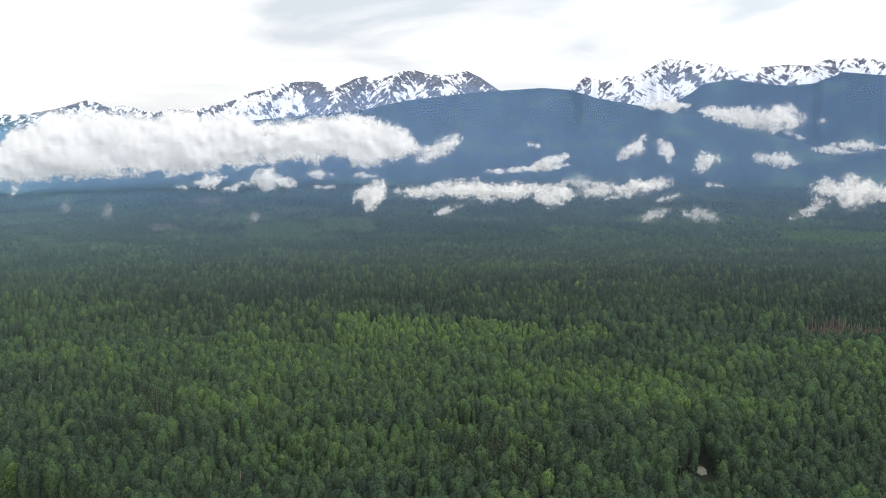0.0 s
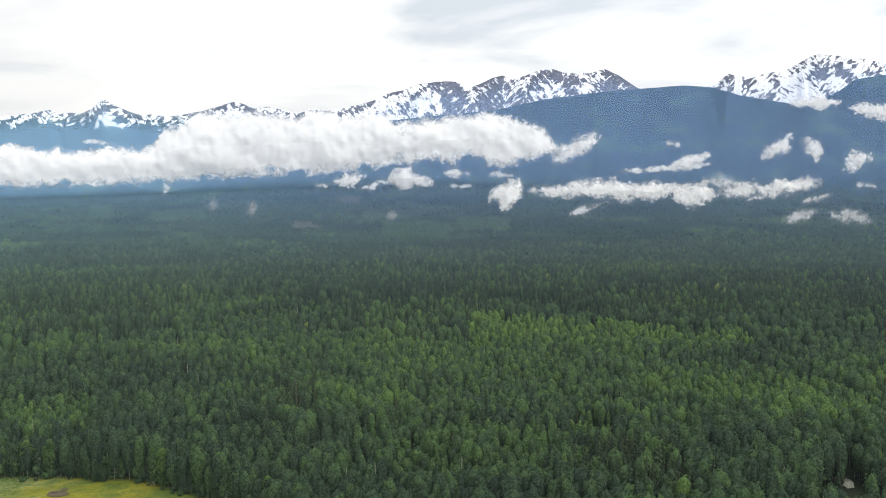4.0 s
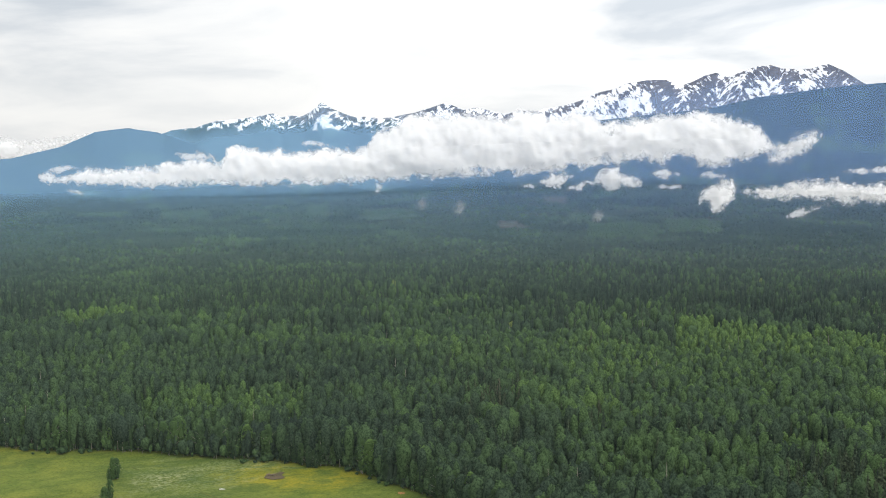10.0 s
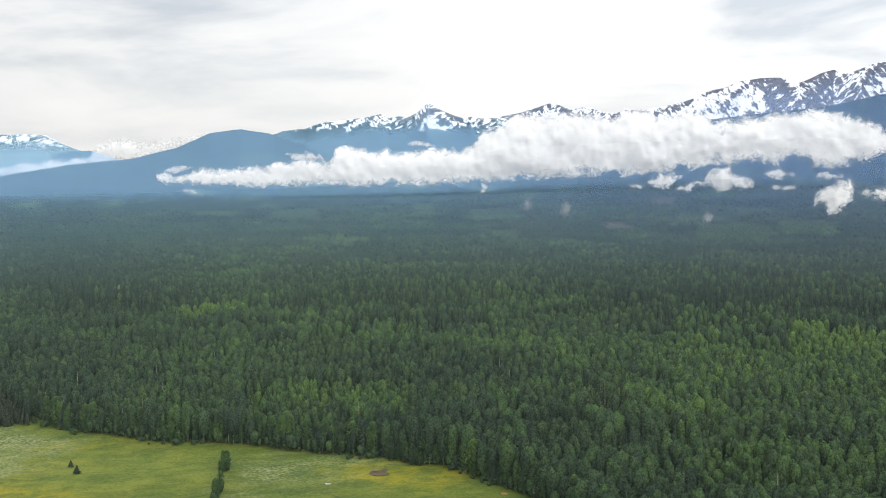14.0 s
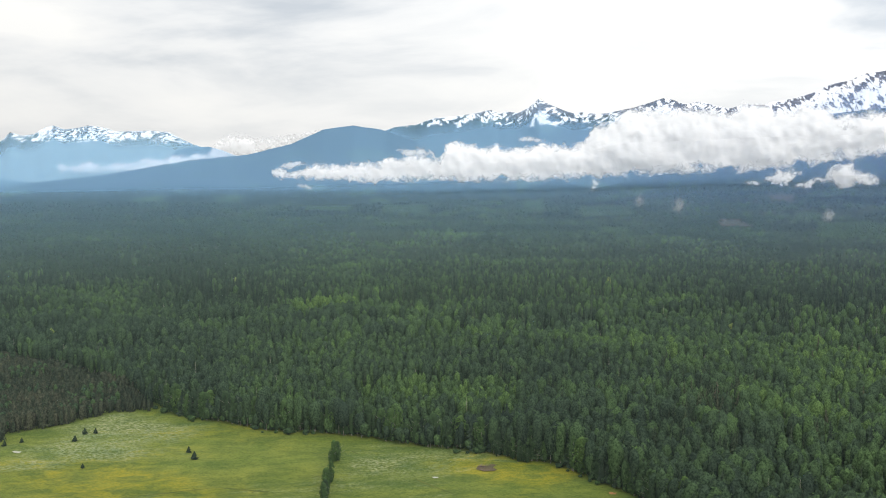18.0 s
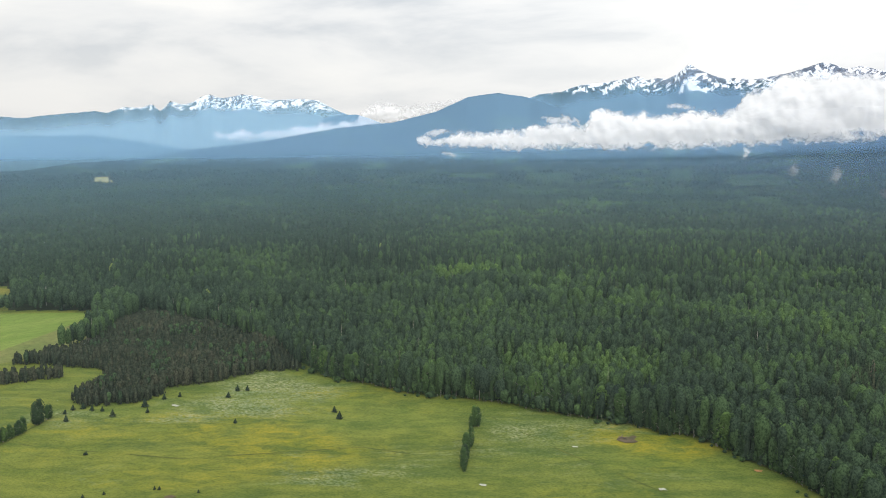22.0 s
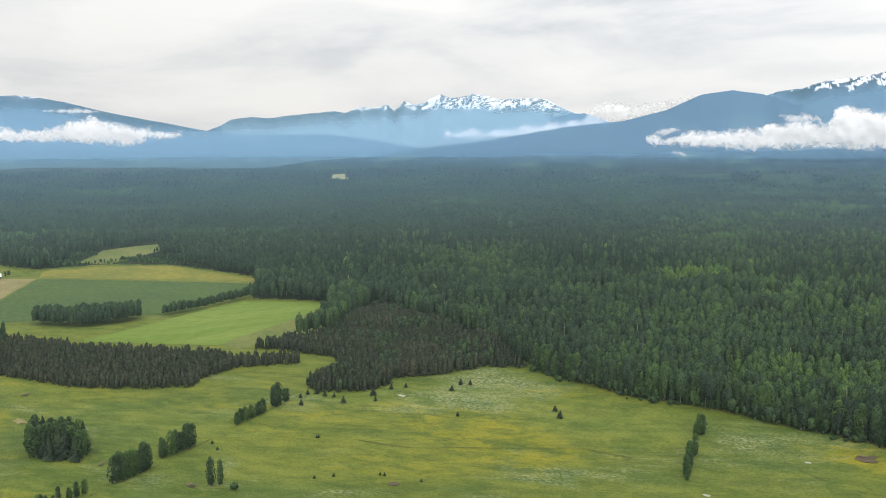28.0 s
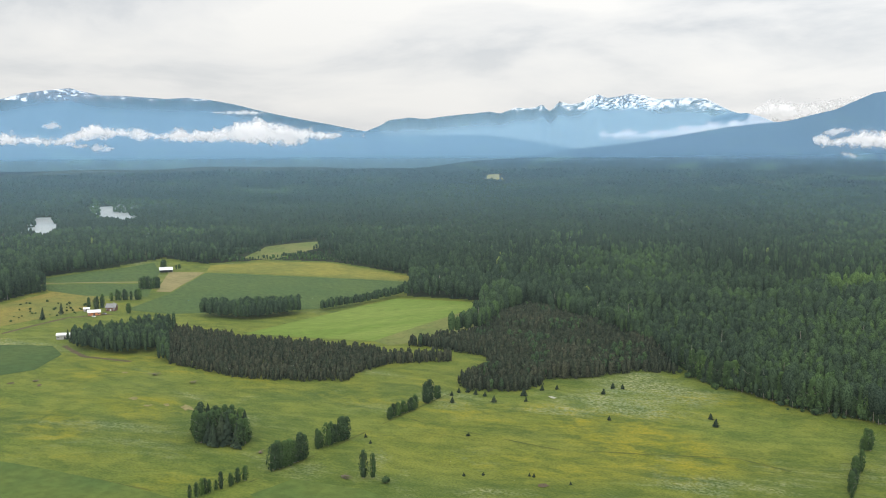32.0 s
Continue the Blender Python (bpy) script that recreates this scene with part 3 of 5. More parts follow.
mountain("far_range", [(65.87, -0.3), (64.61, 0.17), (63.97, 0.54), (62.87, 0.7), (61.92, 0.61), (60.82, 0.77), (58.28, 1.02), (57.65, 0.92), (56.86, 1.24), (55.91, 1.2), (55.35, 1.42), (54.96, 1.01), (54.43, 1.58), (53.87, 1.39), (53.24, 1.51), (52.77, 1.82), (52.31, 1.97), (51.84, 1.76),
         (51.37, 1.78), (50.6, 1.97), (49.82, 1.87), (49.2, 1.65), (47.37, 1.73), (46.46, 1.67), (45.85, 1.33), (45.24, 1.02), (44.49, 0.77), (42.85, 0.25)],
         4860, 4460, 0, SNOWY_FAR, 63, "pale blue far range with snow along its crest", 0.05, 1.0, 0.7, snow_line=240, cover=0.46)
mountain("low_hill", [(88.0, -0.7), (75.72, -0.58), (70.16, -0.36), (64.24, -0.31), (58.67, -0.26), (56.79, -0.48), (53.62, -1.02), (50.5, -1.7)], 4190, 4060, 0, WOODED, 73, "low wooded hill in blue haze", 0.05, 0.3, 2.5)
mountain("dome_mountain", [(92.0, 0.9), (84.32, 1.6), (83.2, 1.92), (82.16, 2.08), (80.95, 2.22), (80.28, 2.05), (79.46, 1.86), (78.35, 1.84), (76.08, 1.69), (74.92, 1.76), (73.75, 1.65), (72.56, 1.44), (71.37, 1.15), (70.17, 0.87), (68.64, 0.57), (67.1, 0.29), (65.86, 0.04), (64.61, -0.18), (62.0, -0.8)],
         4430, 4200, 0, SNOWY_FAR, 83, "broad dome mountain with thin snow on top", 0.05, 0.4, 1.5, snow_line=275, cover=0.34)


# ---- valley haze, painted on tinted sheets ----
def haze_tint_material(name, stops, fade_lo, fade_hi, rest, far=4000.0):
    """Haze painted as a tinted, part-clear sheet lit by the sky. It thickens with distance (stops: distance, amount,
    colour) and thins out with height.
    """
    m, n, l = shader(name)
    tc, sp, ln = n.new("ShaderNodeTexCoord"), n.new("ShaderNodeSeparateXYZ"), n.new("ShaderNodeVectorMath")
    flat = n.new("ShaderNodeVectorMath")
    flat.operation, ln.operation = "MULTIPLY", "LENGTH"
    flat.inputs[1].default_value = (1 / far, 1 / far, 0)
    l.new(tc.outputs["Object"], sp.inputs[0]), l.new(tc.outputs["Object"], flat.inputs[0]), l.new(flat.outputs[0], ln.inputs[0])
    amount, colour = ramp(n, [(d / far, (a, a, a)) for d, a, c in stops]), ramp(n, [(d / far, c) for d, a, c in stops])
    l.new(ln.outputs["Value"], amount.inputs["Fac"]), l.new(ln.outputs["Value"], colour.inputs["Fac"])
    r = n.new("ShaderNodeMapRange")
    r.interpolation_type = "SMOOTHSTEP"
    for k, v in (("From Min", fade_lo), ("From Max", fade_hi), ("To Min", 1.0), ("To Max", rest)):
        r.inputs[k].default_value = v
    l.new(sp.outputs["Z"], r.inputs["Value"])
    mul = n.new("ShaderNodeMath")
    mul.operation = "MULTIPLY"
    by, more = n.new("ShaderNodeAttribute"), n.new("ShaderNodeMath")
    by.attribute_name, more.operation = "thick", "MULTIPLY"
    l.new(amount.outputs["Color"], more.inputs[0]), l.new(by.outputs["Fac"], more.inputs[1])
    l.new(more.outputs[0], mul.inputs[0]), l.new(r.outputs["Result"], mul.inputs[1])
    d, t, mx = n.new("ShaderNodeBsdfDiffuse"), n.new("ShaderNodeBsdfTranslucent"), n.new("ShaderNodeMixShader")
    cool = n.new("ShaderNodeAttribute")
    cool.attribute_name = "cool"
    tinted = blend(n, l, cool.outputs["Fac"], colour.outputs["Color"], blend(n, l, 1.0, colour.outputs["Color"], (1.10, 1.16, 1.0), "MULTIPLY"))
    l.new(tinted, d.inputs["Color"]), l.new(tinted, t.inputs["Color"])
    clear, out, o = n.new("ShaderNodeBsdfTransparent"), n.new("ShaderNodeMixShader"), n.new("ShaderNodeOutputMaterial")
    mx.inputs[0].default_value = 0.3
    l.new(d.outputs[0], mx.inputs[1]), l.new(t.outputs[0], mx.inputs[2])
    l.new(mul.outputs[0], out.inputs[0]), l.new(clear.outputs[0], out.inputs[1]), l.new(mx.outputs[0], out.inputs[2]), l.new(out.outputs[0], o.inputs[0])
    return m


def crest(az, every=True):
    """Height in degrees of the skyline, or of its wooded hills alone."""
    return np.max([np.interp(az, a_, e_, -9, -9) for a_, e_, bare in SKYLINES if every or not bare], axis=0)


def haze(az0, az1, radii, curtain, material, label, bearing, clear):
    """A tinted sheet, standing in for haze, that lies over the tree tops and stands up before the mountains, as high as
    they are. clear: what is left of it before the bare peaks.
    """
    az = np.arange(az0, az1, 0.18)
    flat_r = np.asarray(radii, float)
    gr_, ga_ = np.meshgrid(np.concatenate([flat_r, curtain]), az, indexing="ij")
    x, y = place(ga_, gr_)
    base = 48 + 22 * step(1200, 2400, gr_) + 95 * step(1900, 4200, gr_) * step(34, 8, ga_)
    line, wooded = crest(ga_), np.maximum(crest(ga_, False), crest(ga_) - 0.9)
    k = np.clip((gr_ - curtain[0]) / (curtain[-1] - curtain[0]), 0, 1)
    low = np.degrees(np.arctan2(base[len(flat_r)][None] - EYE, curtain[0])) - (0 if len(flat_r) else 1.0)
    up = low + (line - low) * k
    z = np.where(gr_ >= curtain[0], EYE + gr_ * np.tan(np.radians(up)), base)
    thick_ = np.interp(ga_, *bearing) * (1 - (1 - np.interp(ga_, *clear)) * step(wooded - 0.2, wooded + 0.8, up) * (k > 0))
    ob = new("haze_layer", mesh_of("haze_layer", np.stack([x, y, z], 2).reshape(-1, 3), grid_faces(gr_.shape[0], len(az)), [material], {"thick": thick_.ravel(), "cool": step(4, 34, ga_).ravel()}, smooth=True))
    tagged(ob, label, "haze", kind="structure")


# aerial haze put into sheet tints, stronger and bluer with distance
NEAR_HAZE, FAR_HAZE = (0.62, 0.74, 0.80), (0.27, 0.45, 0.80)
VALLEY_HAZE = haze_tint_material("valley_air", [(260, 0.006, NEAR_HAZE), (800, 0.030, (0.54, 0.70, 0.82)), (1500, 0.125, (0.36, 0.54, 0.76)), (2300, 0.21, (0.30, 0.48, 0.78)), (3000, 0.31, (0.27, 0.46, 0.80)), (3150, 0.39, FAR_HAZE), (3500, 0.40, FAR_HAZE)], 3000, 3001, 1.0)
haze(-40, 104, np.linspace(200, 3000, 30), np.linspace(3080, 3440, 26), VALLEY_HAZE, "tinted sheet painting thin bluish haze over the valley woods", ([-40, 0, 20, 45, 62, 104], [0.72, 0.8, 1.0, 1.05, 1.15, 1.15]), ([20, 42], [0.45, 0.6]))
BACK_HAZE = haze_tint_material("mountain_air", [(0, 0.2, FAR_HAZE), (4050, 0.2, (0.36, 0.60, 0.88))], 3000, 3001, 1.0)
haze(16, 104, [], np.linspace(4044.0, 4054.0, 14), BACK_HAZE, "tinted sheet painting blue haze in front of the high peaks", ([16, 26, 44, 60, 72, 104], [0.0, 0.75, 1.0, 1.0, 1.1, 1.1]), ([20, 42], [0.5, 0.6]))
DEEP_HAZE = haze_tint_material("deep_air", [(0, 0.36, FAR_HAZE), (4440, 0.40, (0.62, 0.74, 0.86))], 3000, 3001, 1.0)
haze(38, 64.5, [], np.linspace(4440.0, 4450.0, 14), DEEP_HAZE, "tinted sheet painting pale blue haze in front of the far range", ([38, 42, 64.5], [0.4, 0.8, 0.8]), ([0, 90], [0.3, 0.3]))


# ---- forest ----
def leaf_cloud(n, size, rx, z0, z1, seed, sharp=0.6):
    """Loose triangles through an egg-shaped crown, thickest near its skin."""
    g = np.random.default_rng(seed)
    u = g.random(n) ** sharp
    a, c = g.random(n) * 6.283, g.random(n)
    z = z0 + (z1 - z0) * c
    w = np.sqrt(np.clip(1 - (2 * c - 0.85) ** 2 / 1.4, 0.05, 1)) * rx * u
    mid = np.stack([np.cos(a) * w, np.sin(a) * w, z], 1)
    d = g.normal(size=(n, 3, 3))
    d /= np.linalg.norm(d, axis=2, keepdims=True)
    v = mid[:, None, :] + d * (size * (0.6 + 0.8 * g.random((n, 1, 1))))
    return v.reshape(-1, 3), np.arange(3 * n).reshape(-1, 3)


def lump(rx, z0, z1, seed, cut=False, sub=1, blunt=1.0):
    """An uneven rounded crown."""
    bm = bmesh.new()
    bmesh.ops.create_icosphere(bm, subdivisions=sub, radius=1.0)
    g = np.random.default_rng(seed)
    v = np.array([p.co[:] for p in bm.verts])
    f = np.array([[q.index for q in p.verts] for p in bm.faces])
    bm.free()
    v[:, 2] = np.sign(v[:, 2]) * np.abs(v[:, 2]) ** blunt
    v *= (0.78 + 0.44 * g.random((len(v), 1)))
    if cut:
        f = f[v[f][:, :, 2].mean(1) > -0.35]
    v[:, :2] *= rx
    v[:, 2] = (z0 + z1) / 2 + v[:, 2] * (z1 - z0) / 2
    return v, f


def tiers(n, points, rx, z0, z1, seed):
    """Drooping whorls of a spruce, one ragged skirt over another."""
    g = np.random.default_rng(seed)
    vs, fs, k = [], [], 0
    for i in range(n):
        f = i / n
        zb, zt = z0 + (z1 - z0) * f, z0 + (z1 - z0) * min(1.0, (i + 1.9) / n)
        r = rx * (1 - f) ** 0.85 + 0.12
        a = np.arange(points * 2) * math.pi / points + g.random()
        rr = r * np.where(np.arange(points * 2) % 2, 0.55, 1.0) * (0.8 + 0.4 * g.random(points * 2))
        ring = np.stack([np.cos(a) * rr, np.sin(a) * rr, zb + np.where(np.arange(points * 2) % 2, 0.5, 0.0) * (zt - zb) * 0.5], 1)
        vs += [ring, np.array([[0, 0, zt]])]
        m = points * 2
        fs.append(np.stack([k + np.arange(m), k + (np.arange(m) + 1) % m, np.full(m, k + m)], 1))
        k += m + 1
    return np.concatenate(vs), np.concatenate(fs)


def stem(r0, r1, z, sides=3, lean=0.0):
    a = np.arange(sides) * 6.283 / sides
    v = np.concatenate([np.stack([np.cos(a) * r0, np.sin(a) * r0, a * 0], 1), np.stack([np.cos(a) * r1 + lean, np.sin(a) * r1, a * 0 + z], 1)])
    i = np.arange(sides)
    j = (i + 1) % sides
    return v, np.concatenate([np.stack([i, j, j + sides], 1), np.stack([i, j + sides, i + sides], 1)])


def join(*parts):
    vs, fs, k = [], [], 0
    for v, f in parts:
        vs.append(v), fs.append(f + k)
        k += len(v)
    return np.concatenate(vs), np.concatenate(fs)


def egg(rx, z0, z1, widest, seed, sides, rings):
    """An uneven rounded crown, open below."""
    g = np.random.default_rng(seed)
    vs = []
    for k in range(rings):
        c = (k + 0.15) / (rings - 0.25)
        t = (c - widest) / (1 - widest) if c > widest else (widest - c) / (widest + 0.15)
        a = np.arange(sides) * 6.283 / sides + k * 0.5 + 0.35 * g.random(sides)
        w = rx * math.sqrt(max(0.04, 1 - t * t)) * (0.76 + 0.46 * g.random(sides))
        vs.append(np.stack([np.cos(a) * w, np.sin(a) * w, z0 + (z1 - z0) * (c + 0.10 * (g.random(sides) - 0.5))], 1))
    vs.append(np.array([[0.02 * g.normal(), 0.02 * g.normal(), z1 + 0.01]]))
    i, j = np.arange(sides), (np.arange(sides) + 1) % sides
    fs = []
    for k in range(rings - 1):
        fs += [np.stack([k * sides + i, k * sides + j, k * sides + sides + i], 1), np.stack([k * sides + j, k * sides + sides + j, k * sides + sides + i], 1)]
    fs.append(np.stack([(rings - 1) * sides + i, (rings - 1) * sides + j, 0 * i + rings * sides], 1))
    return np.concatenate(vs), np.concatenate(fs)


def poplar(seed, clumps, size, base=0.30, rx=0.18, widest=0.60, cone=False, sides=4):
    """A crown of leaf clumps, each a small ragged cap facing outwards, round a darker heart."""
    g = np.random.default_rng(seed)
    wide = rx * (0.85 + 0.35 * g.random())
    k = (np.arange(clumps) + 0.5) / clumps
    c = np.clip(k + 0.5 / clumps * g.normal(size=clumps), 0.0, 0.99)
    a = np.arange(clumps) * 2.4 + 0.9 * g.random(clumps)
    if cone:
        w, slope = wide * (1.03 - c) ** 0.8, np.full(clumps, 0.45)
    else:
        t = np.where(c > widest, (c - widest) / (1.0 - widest), (widest - c) / (widest + 0.12))
        w, slope = wide * np.sqrt(np.clip(1 - t * t, 0.01, 1)), np.where(c > widest, t, -t * 0.5)
    w = w * (0.78 + 0.40 * g.random(clumps) - (0.22 * g.random(clumps) if clumps > 60 else 0))
    mid = np.stack([np.cos(a) * w, np.sin(a) * w, base + (0.985 - base) * c], 1)
    mid[:, :2] += 0.03 * g.normal(size=2)
    out = np.stack([np.cos(a) * np.sqrt(np.clip(1 - slope ** 2, 0, 1)), np.sin(a) * np.sqrt(np.clip(1 - slope ** 2, 0, 1)), slope + 0.15], 1) + 0.20 * g.normal(size=(clumps, 3))
    out /= np.linalg.norm(out, axis=1, keepdims=True)
    u = np.cross(out, np.array([0.3, 0.2, 1.0]))
    u /= np.linalg.norm(u, axis=1, keepdims=True)
    v = np.cross(out, u)
    b = g.random((clumps, 1)) * 6.283 + np.arange(sides) * 6.283 / sides + 0.5 * g.random((clumps, sides))
    r = size * (0.65 + 0.7 * g.random((clumps, sides)))
    ring = mid[:, None] + r[:, :, None] * (np.cos(b)[:, :, None] * u[:, None] + np.sin(b)[:, :, None] * v[:, None] * 1.15) - out[:, None] * size * 0.35
    apex = mid + out * size * 0.40
    vs = np.concatenate([ring, apex[:, None]], 1).reshape(-1, 3)
    i, q = np.arange(sides), (np.arange(clumps) * (sides + 1))[:, None]
    fs = np.stack([q + i, q + (i + 1) % sides, q + sides + 0 * i], 2).reshape(-1, 3)
    heart, hf = egg(wide * (0.50 if clumps > 60 else 0.66 if cone else 0.92), base, 0.97, widest, seed + 7, 6 if clumps > 2 else 5, 4 if clumps > 2 else 3)
    return join((heart, hf), (vs, fs))


def spire(seed, boughs, rx=0.125, sides=5):
    """A spruce: a ragged narrow cone with drooping boughs standing out of it."""
    g = np.random.default_rng(seed)
    a = np.arange(sides) * 6.283 / sides
    low = np.stack([np.cos(a) * rx * 0.62, np.sin(a) * rx * 0.62, a * 0 + 0.06], 1) * (0.8 + 0.4 * g.random((sides, 1)))
    high = np.stack([np.cos(a + 0.6) * rx * 0.36, np.sin(a + 0.6) * rx * 0.36, a * 0 + 0.5 + 0.1 * g.random(sides)], 1)
    i, j = np.arange(sides), (np.arange(sides) + 1) % sides
    core = (np.concatenate([low, high, [[0, 0, 1.0]]]), np.concatenate([np.stack([i, j, i + sides], 1), np.stack([j, j + sides, i + sides], 1), np.stack([i + sides, j + sides, 0 * i + 2 * sides], 1)]))
    f = np.arange(boughs) / boughs
    z, b = 0.10 + 0.84 * f, np.arange(boughs) * 2.4 + g.random(boughs)
    r = rx * (1 - f) ** 0.9 * (0.8 + 0.5 * g.random(boughs)) + 0.012
    root = np.stack([np.cos(b) * r * 0.15, np.sin(b) * r * 0.15, z + 0.05], 1)
    tip = np.stack([np.cos(b) * r, np.sin(b) * r, z - 0.35 * r], 1)
    off = np.stack([-np.sin(b), np.cos(b), 0 * b - 0.25], 1) * (0.018 + 0.30 * r)[:, None]
    v = np.stack([root, tip - off, tip + off * (0.4 + 0.6 * g.random((boughs, 1)))], 1).reshape(-1, 3)
    return join(core, (v, np.arange(3 * boughs).reshape(-1, 3)))


# unit trees, one high
FRONT_ASPEN = [poplar(s, 22, 0.038, 0.24, 0.128, sides=3) for s in range(16)]
FRONT_SPRUCE = [spire(s + 20, 40, 0.115) for s in range(6)]
NEAR_ASPEN = [poplar(s + 50, 6, 0.044, 0.26, 0.128, sides=3) for s in range(16)]
NEAR_SPRUCE = [spire(s, 22, 0.115) for s in range(6)]
YOUNG_PINE = [poplar(s + 150, 17, 0.080, 0.02, 0.20, cone=True, sides=3) for s in range(8)]
NEAR_STEM = [stem(0.008, 0.005, 0.62)]
MID_ASPEN = [poplar(s + 250, 1, 0.06, 0.28, 0.140, sides=3) for s in range(12)]
MID_SPRUCE = [spire(s + 60, 9, 0.14, 3) for s in range(5)]
FAR_ASPEN = [egg(0.25, 0.25, 0.94, 0.45, s + 80, 4, 2) for s in range(8)]
FAR_SPRUCE = [tiers(1, 3, 0.19, 0.15, 1.0, s + 90) for s in range(4)]


def plant(name, kinds, x, y, h, w, tint, material, label, category="forest"):
    """Sets one of the unit trees at each place, joined into one wood."""
    if not len(x):
        return
    z = height(x, y)
    pick, turn = rng.integers(0, len(kinds), len(x)), rng.random(len(x)) * 6.283
    vs, fs, ts, k = [], [], [], 0
    for i, (v, f) in enumerate(kinds):
        q = np.nonzero(pick == i)[0]
        if not len(q):
            continue
        c, s = np.cos(turn[q])[:, None], np.sin(turn[q])[:, None]
        hw = (h[q] * w[q])[:, None]
        px, py = (v[None, :, 0] * c - v[None, :, 1] * s) * hw + x[q][:, None], (v[None, :, 0] * s + v[None, :, 1] * c) * hw + y[q][:, None]
        pz = v[None, :, 2] * h[q][:, None] + z[q][:, None]
        vs.append(np.stack([px, py, pz], 2).reshape(-1, 3))
        fs.append((f[None] + (np.arange(len(q)) * len(v))[:, None, None] + k).reshape(-1, 3))
        ts.append(np.repeat(tint[q], len(v)))
        k += len(q) * len(v)
    me = mesh_of(name, np.concatenate(vs), np.concatenate(fs), [material], {"tint": np.concatenate(ts)}, smooth=kinds is not FRONT_SPRUCE and kinds is not NEAR_SPRUCE)
    tagged(new(name, me), label, category, kind="stuff")


def scatter(r0, r1, gap, poly=None):
    """Jittered places in the part of the valley between two distances."""
    if poly:
        xs, ys = [p[0] for p in poly], [p[1] for p in poly]
        x, y = np.meshgrid(np.arange(min(xs), max(xs), gap), np.arange(min(ys), max(ys), gap))
    else:
        x, y = np.meshgrid(np.arange(-r1, r1 * 0.5, gap), np.arange(-r1 * 0.1, r1, gap))
    x, y = x.ravel(), y.ravel()
    x, y = x + (rng.random(len(x)) - 0.5) * gap * 1.1, y + (rng.random(len(x)) - 0.5) * gap * 1.1
    if poly:
        keep = inside(x, y, poly)
    else:
        az, r = polar(x, y)
        keep = (r >= r0) & (r < r1) & (az > -27) & (az < 88)
        x, y = x[keep], y[keep]
        keep = ~is_open(x, y)
        for p in ISLANDS + [SECOND_PLANTATION]:
            keep &= ~inside(x, y, p)
    return x[keep], y[keep]


# stands that differ from the rest: bearings, distances, share of conifers, tint, height
STANDS = [
    (-28, 13, 960, 2500, 0.74, 0.0, 1.0),
    (13, 26, 1150, 1700, 0.55, 0.0, 1.0),
    (-10, 7, 770, 905, 0.03, 0.38, 0.75),
    (27, 36.4, 534, 640, 0.0, 0.24, 0.75),
    (36.7, 40.5, 915, 1060, 0.0, 0.25, 0.8),
    (-27, -20, 890, 950, 1.0, 1.2, 0.9),
    (14, 19, 500, 700, 0.55, 0.0, 1.05),
    (-7, 0, 425, 492, 0.8, 0.25, 1.0),
    (-2.4, 1.0, 508, 556, 0.0, 0.36, 0.55),
    (0.5, 11, 420, 515, 0.05, 0.20, 0.85),
    (-16, -4, 600, 700, 0.05, 0.10, 0.95),
    (-15.4, -12.6, 425, 505, 0.0, 0.15, 0.26),
    (66.0, 73.5, 1040, 1250, 0.0, 0.12, 0.36),
]


def parcel(x, y, size, seed):
    """A random number for each of the patchwork of stands, with winding borders, and another."""
    jx, jy = x / size + 0.9 * (fbm(x / size / 0.6, y / size / 0.6, seed, 3) - 0.5), y / size + 0.9 * (fbm(x / size / 0.6, y / size / 0.6, seed + 4, 3) - 0.5)
    best, one, two = np.full(len(x), 9.0), np.zeros(len(x)), np.zeros(len(x))
    ci, cj = np.floor(jx).astype(int), np.floor(jy).astype(int)
    for di in (-1, 0, 1):
        for dj in (-1, 0, 1):
            i, j = ci + di, cj + dj
            d = np.hypot(jx - i - TABLE[(i + seed) % 256, j % 256], jy - j - TABLE[i % 256, (j + seed + 90) % 256])
            hit = d < best
            best, one, two = np.where(hit, d, best), np.where(hit, TABLE[(i * 3 + 50) % 256, (j * 5 + seed) % 256], one), np.where(hit, TABLE[(i * 7 + 20) % 256, (j * 3 + seed + 9) % 256], two)
    return one, two


def stand(x, y):
    """Share of conifers, tint and height of the wood at each place."""
    az, r = polar(x, y)
    one, two = parcel(x, y, 150.0, 11)
    fine, small = parcel(x, y, 55.0, 23)
    con = 0.12 + 0.70 * step(0.62, 0.80, 0.7 * one + 0.5 * (fbm(x / 210, y / 210, 31, 3) - 0.2))
    con = con * (0.4 + 0.6 * step(650, 1100, r)) + 0.20 * step(1300, 2600, r)
    tint = 0.31 + 0.45 * (fbm(x / 120, y / 120, 37, 3) - 0.5) + 0.20 * (two - 0.5) + 0.16 * (fine - 0.5) + 0.10 * step(1400, 2600, r) * (two - 0.4) * 3
    tint = tint - 0.13 * step(36, 46, az) * step(480, 620, r) - 0.10 * step(12, 20, az) * step(640, 540, r)
    tint = tint - 0.09 * step(20, 30, az) * step(780, 640, r)
    tall = 17.5 + 5.0 * (fbm(x / 90, y / 90, 43, 2) - 0.5) + 5.0 * (one - 0.5) + 5.5 * (small - 0.5)
    aj, rj = az + 3.0 * (fbm(x / 70, y / 70, 51, 3) - 0.5), r + r * 0.16 * (fbm(x / 60, y / 60, 57, 3) - 0.5)
    for a0, a1, r0, r1, c, dt, k in STANDS:
        q = (aj > a0) & (aj < a1) & (rj > r0) & (rj < r1)
        con, tint, tall = np.where(q, c, con), np.where(q, tint + dt, tint), np.where(q, tall * k, tall)
    return con, tint, tall


